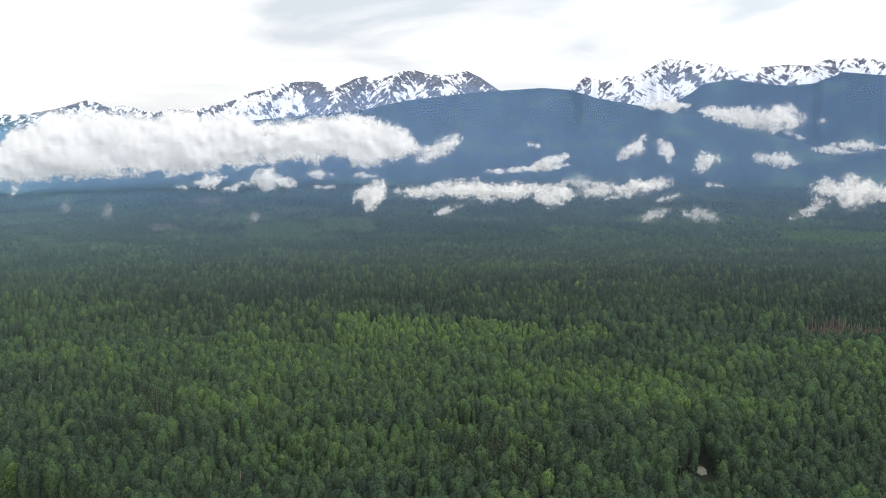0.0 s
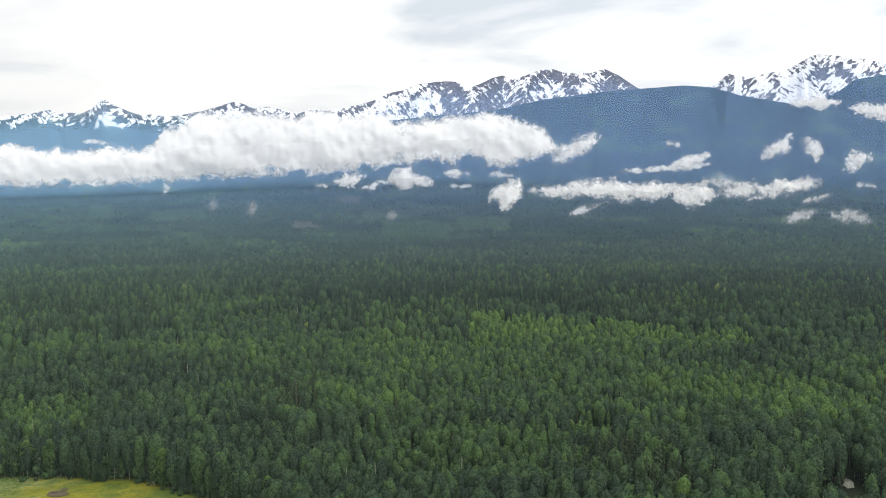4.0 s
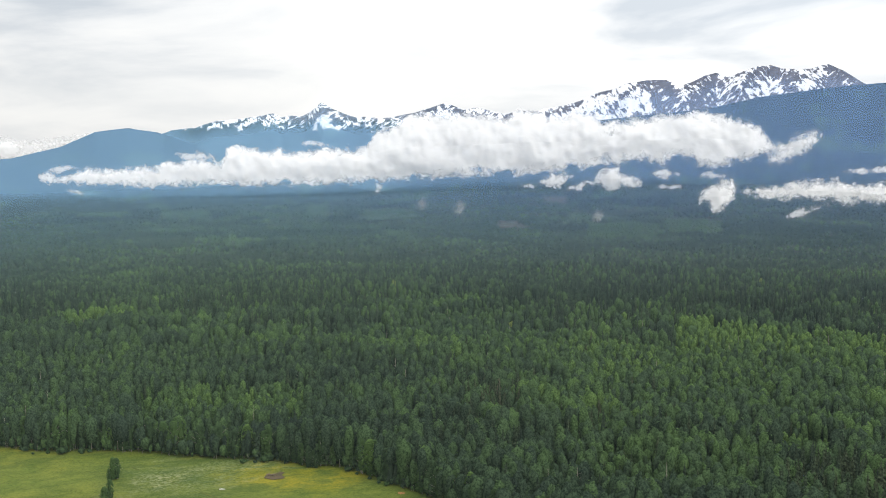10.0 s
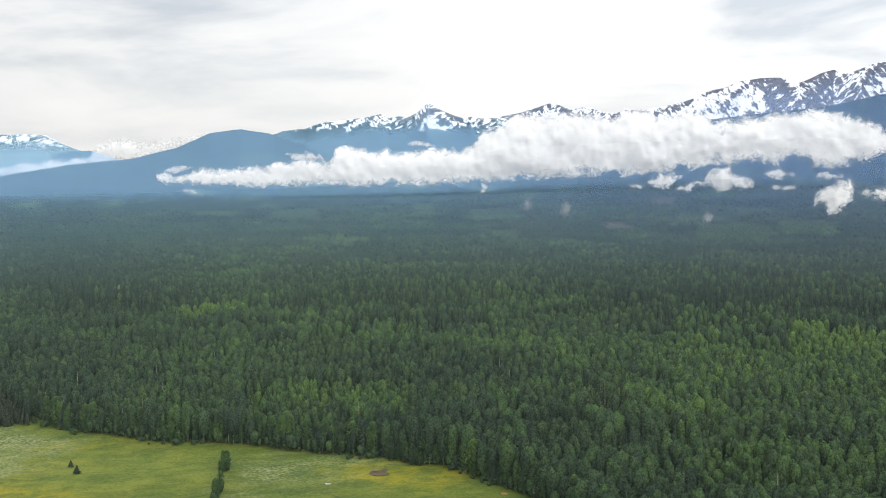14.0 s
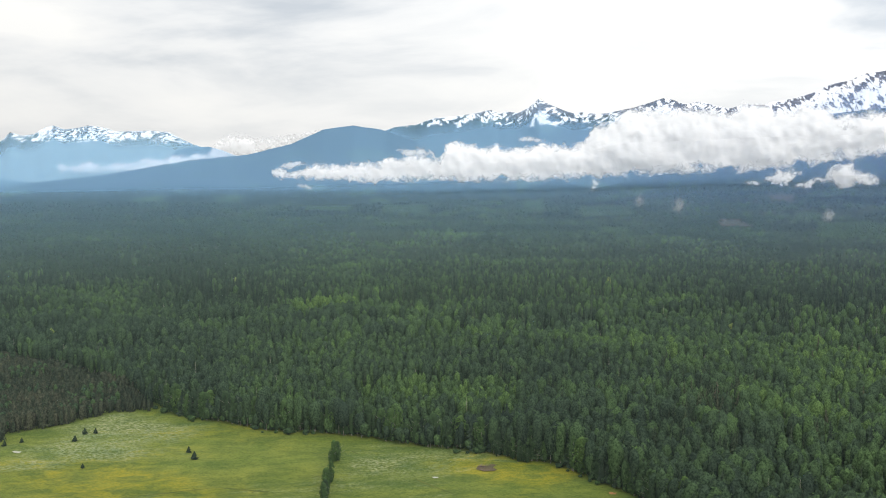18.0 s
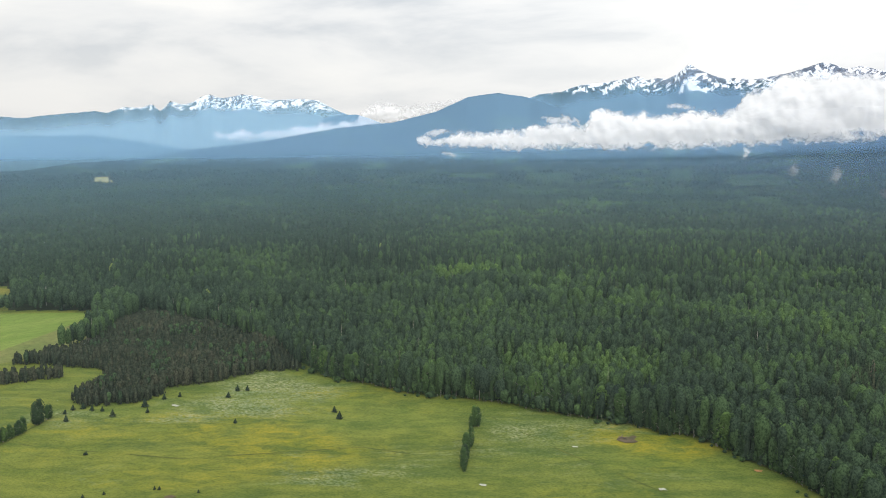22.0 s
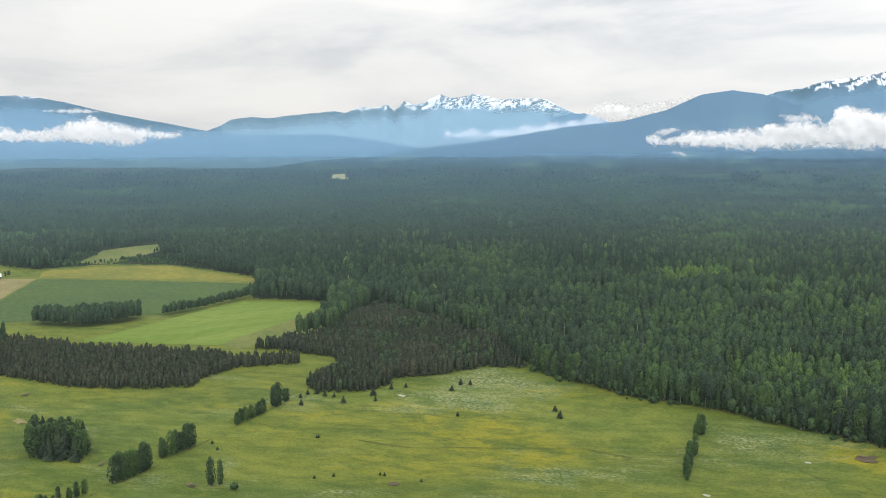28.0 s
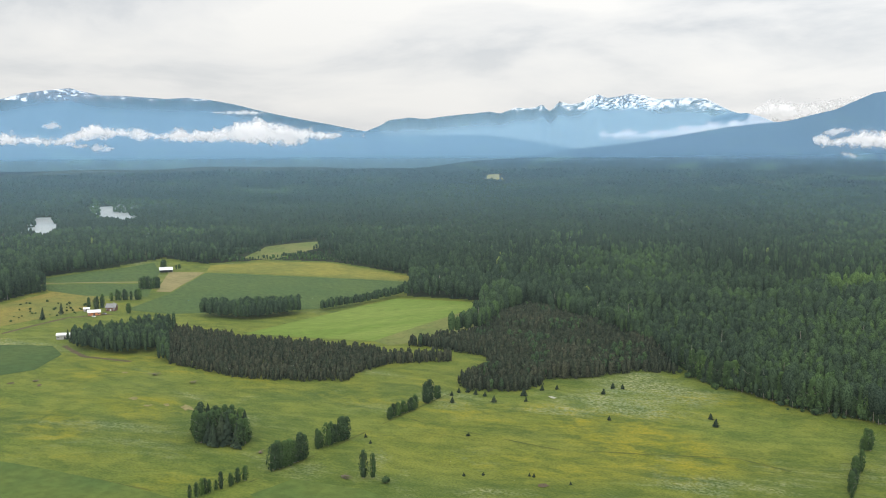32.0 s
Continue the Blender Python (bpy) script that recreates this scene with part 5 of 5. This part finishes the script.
# hedge along the ditch between the two meadows
for pts, count, lo, hi, wide in (
        ([(-416, 145), (-425, 164)], 9, 9.5, 14.0, 1.15), ([(-436, 174), (-437, 176)], 2, 8, 11, 1.2), ([(-438, 180), (-445, 193)], 5, 9, 13, 1.2),
        ([(-465, 225), (-477, 249)], 9, 5, 8, 1.5), ([(-483, 257), (-484, 261)], 2, 11, 14.5, 1.1), ([(-488, 266), (-490, 270)], 2, 6, 8, 1.3), ([(-398, 103), (-409, 131)], 7, 5, 7.5, 1.1),
        ([(-308, 398), (-308, 403)], 3, 9, 11.5, 1.3), ([(-269, 340), (-297, 382)], 6, 6, 10, 1.25), ([(-288, 366), (-297, 381)], 2, 5, 7, 1.3)):
    for _x, _y in along(pts, int(count * 1.8 + 0.5)):
        tree("aspen", _x + 2.4 * (rng.random() - 0.5), _y + 2 * (rng.random() - 0.5), (lo + (hi - lo) * rng.random()) * 1.05 * (1.0 if rng.random() < 0.7 else 0.6), "leafy aspen in the hedge across the meadow", "hedge trees", wide * (0.9 + 0.4 * rng.random()))
tree("aspen", -388, 176, 13.0, "slim aspen standing alone in the meadow", "pair of aspens", 0.95)
tree("aspen", -386, 180, 11.5, "slim aspen standing alone in the meadow", "pair of aspens", 0.95)
tree("bush", -378, 182, 3.2, "round green bush in the meadow", "", 1.2)
tree("aspen", -267, 459, 11.0, "slim aspen before the wood", "", 0.8)
for _x, _y in along([(-243, 450), (-223, 446)], 9):
    tree("aspen", _x, _y + 6 * rng.random(), 7 + 6 * rng.random(), "leafy aspen in a clump at the wood's edge", "clump of aspens", 1.2)
# a dense clump in the left meadow
_cx, _cy = scatter(0, 0, 3.9, CLUMP)
for _x, _y in zip(_cx, _cy):
    _k = "spruce" if rng.random() < 0.4 else "aspen"
    tree(_k, _x, _y, 11 + 5 * rng.random(), "tree in a dense dark clump in the meadow", "clump in the meadow", 1.3)
# small spruces that have seeded themselves in the grass
for _x, _y, _h in ((-477, 271, 3.6), (-492, 290, 3.8), (-485, 291, 3.4), (-480, 294, 3.0), (-467, 292, 4.0), (-470, 314, 5.0), (-459, 308, 3.0), (-451, 356, 3.6), (-459, 369, 3.8), (-455, 373, 3.2),
                   (-408, 326, 2.6), (-383, 373, 3.6), (-372, 366, 4.4), (-420, 248, 1.8), (-442, 202, 2.2), (-370, 216, 1.8), (-432, 200, 1.8), (-356, 241, 1.6), (-490, 278, 2.8), (-494, 285, 3.2),
                   (-475, 330, 3.4), (-473, 339, 3.0), (-354, 242, 1.8), (-338, 250, 1.6), (-367, 224, 1.6), (-420, 247, 1.7)):
    tree("spruce", _x, _y, _h, "small young spruce alone in the flowering grass", "young spruces in the meadow", 2.3)
# trees about the farm and far fields
for pts, count, lo, hi in (([(-972, 84), (-1002, 128)], 12, 9, 13), ([(-972, 209), (-962, 225)], 9, 10, 13), ([(-919, 172), (-911, 198)], 9, 8, 11), ([(-890, 147), (-900, 163)], 5, 8, 12), ([(-847, 169), (-853, 174)], 3, 7, 10),
                           ([(-1091, 258), (-1099, 262)], 3, 9, 12), ([(-1093, 272), (-1098, 282)], 3, 4, 6)):
    for _x, _y in along(pts, count):
        tree("aspen", _x, _y + 4 * rng.random(), lo + (hi - lo) * rng.random(), "leafy tree beside the farm fields", "farm trees", 1.35)
for _x, _y in ((-877, 154), (-886, 160), (-762, 113), (-750, 114), (-853, 108), (-872, 125)):
    tree("spruce", _x, _y, 8 + 3 * rng.random(), "dark spruce beside the farm buildings", "farm spruces", 1.2)
for _ in range(34):
    _u, _v = rng.random(), rng.random()
    _x, _y = np.array([-883, 84]) * (1 - _u) + np.array([-893, 147]) * _u + np.array([-90.0, 25.0]) * (_v - 0.35)
    tree("bush", float(_x), float(_y), 1.0 + 1.2 * rng.random(), "small dark bush dotted in the orange meadow", "scattered bushes", 1.2)


# ---- fields, tracks and bare patches laid on the ground ----
def sheet(name, poly, material, label, lift_by=0.15, kind="structure", category="field", cell=12.0):
    """A field's surface, following the land."""
    bm = bmesh.new()
    bm.faces.new([bm.verts.new((x, y, 0)) for x, y in poly])
    for axis in (0, 1):
        lo, hi = min(p[axis] for p in poly), max(p[axis] for p in poly)
        for c in np.arange(lo + cell, hi, cell):
            co, no = [0, 0, 0], [0, 0, 0]
            co[axis], no[axis] = c, 1
            bmesh.ops.bisect_plane(bm, geom=bm.verts[:] + bm.edges[:] + bm.faces[:], plane_co=co, plane_no=no)
    bmesh.ops.triangulate(bm, faces=bm.faces[:])
    bmesh.ops.recalc_face_normals(bm, faces=bm.faces[:])
    z = height(np.array([v.co.x for v in bm.verts]), np.array([v.co.y for v in bm.verts]))
    for v, h in zip(bm.verts, z):
        v.co.z = h + lift_by
    if bm.faces and sum(f.normal.z for f in bm.faces) < 0:
        bmesh.ops.reverse_faces(bm, faces=bm.faces[:])
    me = bpy.data.meshes.new(name)
    bm.to_mesh(me)
    bm.free()
    me.materials.append(material)
    return tagged(new(name, me), label, category, kind=kind)


def strip(name, points, width, material, label, lift_by=0.12):
    """A narrow winding band: a track or a ditch."""
    p = np.array(points, float)
    d = np.concatenate([[0], np.cumsum(np.hypot(*np.diff(p, axis=0).T))])
    t = np.linspace(0, d[-1], max(8, int(d[-1] / 3)))
    x, y = np.interp(t, d, p[:, 0]), np.interp(t, d, p[:, 1])
    y = y + 3 * (fbm(t / 40, t * 0, 5, 2) - 0.5)
    tx, ty = np.gradient(x), np.gradient(y)
    n = np.hypot(tx, ty)
    w = width * (0.7 + 0.6 * fbm(t / 9, t * 0, 8, 2)) / 2 if material is not DITCH else width * np.clip(2.6 * fbm(t / 14, t * 0, 8, 3) - 0.75, 0.02, 1.2) / 2
    sides = [np.stack([x - ty / n * w * k, y + tx / n * w * k], 1) for k in (1, -1)]
    v = np.concatenate([np.column_stack([q, height(q[:, 0], q[:, 1]) + lift_by]) for q in sides])
    f = grid_faces(2, len(t))[:, ::-1]
    return tagged(new(name, mesh_of(name, v, f, [material], smooth=True)), label, name, kind="structure")


BRIGHT = plain("bright_hay_grass", (0.110, 0.170, 0.026), (0.150, 0.200, 0.040), 0.02, 0.9, stretch=(2.2, 0.5, 1))
CUT_HAY = plain("cut_hay", (0.155, 0.160, 0.050), (0.105, 0.135, 0.035), 0.025, 0.9)
CROP_GREEN = plain("crop_green", (0.056, 0.094, 0.030), (0.068, 0.104, 0.030), 0.012, 0.9, stretch=(1, 2.4, 1))
DARK_CROP = plain("dark_crop", (0.044, 0.080, 0.024), (0.060, 0.094, 0.026), 0.02, 0.9)
TAN = plain("dry_stubble", (0.24, 0.20, 0.090), (0.18, 0.165, 0.070), 0.03, 0.9)
YELLOW_GRASS = plain("yellow_grass", (0.20, 0.185, 0.035), (0.125, 0.140, 0.030), 0.016, 0.9)
ORANGE_GRASS = plain("orange_grass", (0.20, 0.165, 0.038), (0.120, 0.135, 0.032), 0.02, 0.9)
LUSH = plain("lush_grass", (0.064, 0.106, 0.026), (0.092, 0.124, 0.026), 0.02, 0.9)
DITCH = plain("damp_ditch", (0.060, 0.082, 0.020), (0.100, 0.112, 0.023), 0.15, 0.9)
DIRT = plain("bare_dirt", (0.115, 0.085, 0.055), (0.080, 0.070, 0.040), 0.2, 0.95)
SALT = plain("pale_mineral_crust", (0.42, 0.42, 0.36), (0.26, 0.27, 0.19), 0.4, 0.9)
RUST = plain("orange_clay", (0.45, 0.20, 0.08), (0.30, 0.17, 0.08), 0.5, 0.9)
sheet("field", [(-721, 231), (-804, 399), (-749, 454), (-732, 443), (-648, 303), (-655, 297)], BRIGHT, "bright green hay field", 0.18)
sheet("field", [(-732, 443), (-664, 403), (-633, 345), (-628, 306), (-648, 303)], CUT_HAY, "dull green grass with pale stubble", 0.16)
sheet("field", [(-1078, 131), (-1108, 201), (-1145, 265), (-1082, 257), (-1015, 234), (-1047, 147)], CROP_GREEN, "even dark green crop field", 0.18)
sheet("field", [(-1043, 132), (-996, 230), (-923, 207), (-958, 158), (-1003, 133)], CROP_GREEN, "even dark green crop field", 0.18)
sheet("field", [(-946, 220), (-936, 231), (-1050, 295), (-1077, 265)], TAN, "strip of dry tan stubble", 0.24)
sheet("field", [(-1045, 295), (-892, 460), (-848, 434), (-788, 316), (-828, 203), (-868, 175), (-932, 231)], CROP_GREEN, "wide green crop field", 0.18)
sheet("field", FAR_FIELDS[0], CUT_HAY, "small rough field in the woods", 0.3)
sheet("field", [(-1104, 317), (-1102, 381), (-1062, 441), (-932, 477), (-895, 461), (-1053, 298)], YELLOW_GRASS, "yellowing grass at the field's far edge", 0.16)
sheet("field", [(-928, 58), (-944, 86), (-999, 140), (-941, 169), (-882, 145), (-839, 75), (-835, 51)], ORANGE_GRASS, "rough meadow turning orange", 0.16)
sheet("field", [(-778, 40), (-767, 68), (-745, 100), (-711, 101), (-673, 79), (-669, 59), (-670, 33)], DARK_CROP, "dark green crop field", 0.16)
sheet("field", [(-508, 28), (-475, 54), (-435, 80), (-398, 100), (-415, 34)], LUSH, "lush green grass by the ditch", 0.14)
sheet("field", [(-391, 126), (-401, 149), (-375, 170), (-351, 178), (-359, 133)], LUSH, "lush green grass by the ditch", 0.14)
strip("track", [(-1053, 130), (-1032, 182), (-1005, 236)], 5.0, TAN, "pale farm track between crops")
strip("track", [(-852, 161), (-853, 127), (-831, 99), (-810, 73)], 4.0, DIRT, "worn farm track to the house")
strip("track", [(-741, 107), (-696, 113), (-667, 137)], 4.0, DIRT, "curved muddy track round the grove")
strip("ditch", [(-406, 131), (-428, 170), (-460, 221), (-496, 282)], 2.2, DITCH, "grassy ditch along the hedge")
strip("ditch", [(-312, 419), (-256, 396), (-218, 383), (-188, 375), (-161, 362)], 1.8, DITCH, "old ditch across the meadow")
strip("ditch", [(-458, 236), (-420, 253), (-380, 273), (-353, 308), (-330, 338), (-305, 346)], 2.6, DITCH, "darker damp line in the grass")
strip("ditch", [(-311, 341), (-307, 361), (-293, 392)], 1.8, DITCH, "darker damp line in the grass")
strip("track", [(-489, 41), (-452, 69), (-407, 97)], 2.2, DITCH, "old wheel track in the grass")


def patch(x, y, rx, ry, material, label, seed):
    n = 13
    a = np.arange(n) * 6.283 / n
    q = 0.28 + 0.62 * vnoise(a * 2, a * 0 + seed, seed)
    sheet("bare_patch", [(float(x + math.cos(t) * rx * k), float(y + math.sin(t) * ry * k)) for t, k in zip(a, q)], material, label, 0.26, category="bare ground", cell=6.0)


for _i, (_x, _y, _rx, _ry, _m, _l) in enumerate((
        (-236, 430, 7, 9, DIRT, "bare brown patch in the meadow"), (-191, 378, 3, 2.5, SALT, "pale crusted ring in the grass"), (-253, 334, 2.5, 2, SALT, "pale crusted ring in the grass"),
        (-251, 404, 3, 2, SALT, "pale crusted ring in the grass"), (-169, 426, 3, 2.5, RUST, "patch of bare orange clay"), (-343, 239, 4, 3, DIRT, "bare brown patch in the meadow"),
        (-459, 326, 4, 3, SALT, "pale crusted patch in the grass"), (-538, 139, 9, 6, TAN, "dry tan patch in the grass"), (-572, 118, 6, 4, TAN, "dry tan patch in the grass"), (-549, 131, 5, 3, TAN, "dry tan patch in the grass"),
        (-553, 122, 3, 3, TAN, "dry tan patch in the grass"), (-343, 240, 3, 2.5, DIRT, "bare brown patch in the meadow"), (-637, 127, 4, 3, TAN, "dry tan patch in the grass"), (-644, 62, 4, 3, DIRT, "bare brown patch in the meadow"),
        (-630, 76, 4, 2, DIRT, "bare brown patch in the meadow"), (127, 492, 5, 13, SALT, "pale gravel bed of a stream"), (127, 523, 4, 8, SALT, "pale gravel bed of a stream"))):
    patch(_x, _y, _rx, _ry, _m, _l, _i)


# brush piles of old timber
def brush_pile(x, y, length, label):
    pieces = []
    for k in range(26):
        v, f = stem(0.16, 0.06, length * (0.35 + 0.4 * rng.random()), 4)
        a, tilt = rng.normal(0.4, 0.7), 1.35 + 0.2 * rng.random()
        px = v[:, 2] * math.sin(tilt) + v[:, 0] * math.cos(tilt)
        pz = np.abs(v[:, 2] * math.cos(tilt)) + v[:, 0] * math.sin(tilt) * 0.3
        off = rng.normal(0, length * 0.16, 2)
        pieces.append((np.stack([px * math.cos(a) - v[:, 1] * math.sin(a) + off[0] - length * 0.2, px * math.sin(a) + v[:, 1] * math.cos(a) + off[1] * 0.5, pz + 0.1 + 1.0 * rng.random() * math.exp(-(off[0] / length * 4) ** 2)], 1), f))
    v, f = join(*pieces)
    ob = new("brush_pile", mesh_of("brush_pile", v, f, [DEAD_WOOD]))
    ob.location = (x, y, float(height(np.array([x]), np.array([y]))[0]))
    tagged(ob, label, "brush pile", "brush piles")


DEAD_WOOD = plain("dead_timber", (0.17, 0.11, 0.085), (0.10, 0.075, 0.06), 0.8)
for _x, _y, _len in ((-591, 157, 7.0), (-622, 142, 9.0), (-392, 169, 6.0), (-442, 148, 4.0), (-641, 75, 5.0), (-240, 430, 5.0)):
    brush_pile(_x, _y, _len, "heap of grey-brown dead timber in the meadow")
brush_pile(126, 496, 9.0, "pale driftwood logs lying on stream gravel")


# ---- farm buildings ----
RED_WALL = plain("red_brown_boards", (0.13, 0.050, 0.040), (0.09, 0.038, 0.030), 1.2, stretch=(1, 1, 0.2))
ORANGE_WALL = plain("orange_boards", (0.48, 0.17, 0.050), (0.36, 0.13, 0.045), 1.2, stretch=(1, 1, 0.2))
GREY_WALL = plain("grey_boards", (0.34, 0.34, 0.33), (0.24, 0.24, 0.235), 1.2, stretch=(1, 1, 0.2))
WHITE_ROOF = plain("white_sheet_roof", (0.78, 0.79, 0.80), (0.66, 0.68, 0.70), 0.5, 0.45)
GREY_ROOF = plain("grey_shingles", (0.24, 0.24, 0.245), (0.17, 0.17, 0.175), 1.5)
# near-black: painted shade inside the hay barn; also plain doors and tyres
DARK_HOLE = plain("dark_interior", (0.022, 0.022, 0.022), (0.03, 0.028, 0.026), 1.0)
PANE = plain("window_glass", (0.05, 0.06, 0.07), (0.04, 0.05, 0.06), 1.0, 0.08)
WHITE_TRIM = plain("white_trim", (0.75, 0.75, 0.73), (0.62, 0.62, 0.60), 1.0)


def box(x0, y0, z0, x1, y1, z1):
    v = np.array([(x, y, z) for z in (z0, z1) for x, y in ((x0, y0), (x1, y0), (x1, y1), (x0, y1))], float)
    return v, np.array([(0, 3, 2, 1), (4, 5, 6, 7), (0, 1, 5, 4), (1, 2, 6, 5), (2, 3, 7, 6), (3, 0, 4, 7)])


def building(name, x, y, turn, long, wide, high, roof_high, wall_mat, roof_mat, label, windows=3, wide_open=False, chimney=False):
    """A gabled farm building: walls, two roof slopes, door, windows."""
    ob = new(name)
    ob.location, ob.rotation_euler = (x, y, float(height(np.array([x]), np.array([y]))[0]) - 0.05), (0, 0, radians(turn))
    tagged(ob, label, "house" if windows > 2 and chimney else "farm building", "farm buildings")
    a, b, t = long / 2, wide / 2, 0.18
    walls = [box(-a, b - t, 0, a, b, high), box(-a, -b + t, 0, -a + t, b - t, high), box(a - t, -b + t, 0, a, b - t, high)]
    walls += [box(-a, -b, high - 0.5, a, -b + t, high)] + [box(px - 0.12, -b, 0, px + 0.12, -b + t, high - 0.5) for px in np.linspace(-a + 0.12, a - 0.12, 4)] if wide_open else [box(-a, -b, 0, a, -b + t, high)]
    for wv, wf in walls:
        part("wall", mesh_of("wall", wv, wf, [wall_mat]), ob)
    for k in (-a + t / 2, a - t / 2):
        gv = np.array([(k - t / 2, -b, high), (k - t / 2, b, high), (k - t / 2, 0, high + roof_high), (k + t / 2, -b, high), (k + t / 2, b, high), (k + t / 2, 0, high + roof_high)])
        part("gable", mesh_of("gable", gv, np.array([(0, 1, 2), (3, 5, 4), (0, 2, 5), (0, 5, 3), (1, 4, 5), (1, 5, 2)]), [wall_mat]), ob)
    over = 0.45
    for side in (1, -1):
        e, lowz = b + over, high - roof_high * over / b
        rv = np.array([(-a - over, side * e, lowz), (a + over, side * e, lowz), (a + over, 0, high + roof_high), (-a - over, 0, high + roof_high)], float)
        rv = np.concatenate([rv + np.array([0, 0, 0.02]), rv + np.array([0, 0, 0.20])])
        roof = part("roof_slope", mesh_of("roof_slope", rv, np.array([(0, 3, 2, 1), (4, 5, 6, 7), (0, 1, 5, 4), (1, 2, 6, 5), (2, 3, 7, 6), (3, 0, 4, 7)]), [roof_mat]), ob)
        for q in np.arange(-a, a, 1.2):
            k0, k1 = np.array([0, side * e, lowz + 0.20]), np.array([0, 0, high + roof_high + 0.20])
            sv, sf = box(q, 0, 0, q + 0.06, 1, 0.05)
            sv = np.stack([sv[:, 0], k0[1] + (k1[1] - k0[1]) * sv[:, 1], k0[2] + (k1[2] - k0[2]) * sv[:, 1] + sv[:, 2]], 1)
            part("roof_seam", mesh_of("roof_seam", sv, sf, [roof_mat]), roof)
    if wide_open:
        # dark sheet on the back wall paints the shade behind the open front
        fv, ff = box(-a + t, b - t - 0.1, 0, a - t, b - t, high - 0.2)
        part("back_lining", mesh_of("back_lining", fv, ff, [DARK_HOLE]), ob)
    else:
        dv, df = box(-0.55, -b - 0.05, 0, 0.55, -b, 2.05)
        part("door", mesh_of("door", dv, df, [WHITE_TRIM if chimney else DARK_HOLE]), ob)
        for px in np.linspace(-a + 1.3, a - 1.3, windows):
            if abs(px) < 1.0:
                continue
            wv, wf = box(px - 0.65, -b - 0.06, 0.95, px + 0.65, -b, 2.1)
            win = part("window", mesh_of("window", wv, wf, [WHITE_TRIM]), ob)
            gv, gf = box(px - 0.55, -b - 0.075, 1.05, px + 0.55, -b - 0.06, 2.0)
            part("pane", mesh_of("pane", gv, gf, [PANE]), win)
    if chimney:
        cv, cf = box(1.4, 0.3, high + roof_high * 0.5, 2.1, 1.0, high + roof_high + 0.9)
        part("chimney", mesh_of("chimney", cv, cf, [GREY_ROOF]), ob)
    return ob


building("farmhouse", -871, 165, 62, 8.0, 6.5, 3.2, 2.6, RED_WALL, GREY_ROOF, "red-brown farmhouse with a grey gabled roof", 4, False, True)
building("barn", -856, 148, 82, 9.8, 5.5, 2.8, 1.5, ORANGE_WALL, WHITE_ROOF, "orange barn with a white metal roof", 3)
building("shed", -878, 146, 75, 4.6, 3.6, 2.2, 0.9, GREY_WALL, WHITE_ROOF, "small grey shed with a white roof", 0)
building("shed", -767, 112, 72, 11.5, 6.0, 3.2, 1.0, GREY_WALL, WHITE_ROOF, "long pale shed with a white metal roof", 2)
building("hay_barn", -1075, 261, 78, 13.0, 9.0, 3.4, 2.2, GREY_WALL, WHITE_ROOF, "open-fronted hay barn with a white roof", 0, True)


def car(x, y, turn, paint, label):
    """A parked car: body, cabin, four wheels."""
    ob = new("parked_car")
    ob.location, ob.rotation_euler = (x, y, float(height(np.array([x]), np.array([y]))[0])), (0, 0, radians(turn))
    tagged(ob, label, "car", "parked vehicles")
    v, f = box(-2.1, -0.85, 0.35, 2.1, 0.85, 0.95)
    v[4:, 1] *= 0.94
    part("body", mesh_of("body", v, f, [paint]), ob)
    v, f = box(-1.3, -0.78, 0.95, 1.0, 0.78, 1.5)
    v[4:, 0] *= 0.7
    v[4:, 1] *= 0.85
    part("cabin", mesh_of("cabin", v, f, [PANE]), ob)
    for wx_ in (-1.35, 1.35):
        for wy_ in (-0.8, 0.8):
            a = np.arange(12) * 6.283 / 12
            ring = np.stack([np.cos(a) * 0.34 + wx_, a * 0, np.sin(a) * 0.34 + 0.34], 1)
            vv = np.concatenate([ring + np.array([0, wy_ - 0.11, 0]), ring + np.array([0, wy_ + 0.11, 0])])
            i = np.arange(12)
            j = (i + 1) % 12
            caps = [(0, k, k + 1) for k in range(1, 11)] + [(12, 12 + k + 1, 12 + k) for k in range(1, 11)]
            part("wheel", mesh_of("wheel", vv, np.concatenate([np.stack([i, j, j + 12], 1), np.stack([i, j + 12, i + 12], 1), np.array(caps)]), [DARK_HOLE]), ob)


car(-855, 156, 30, plain("grey_paint", (0.35, 0.36, 0.38), (0.28, 0.29, 0.30), 1.0, 0.3), "grey car parked by the farmhouse")
car(-846, 146, 10, plain("white_paint", (0.75, 0.75, 0.75), (0.66, 0.66, 0.66), 1.0, 0.3), "white car parked by the orange barn")
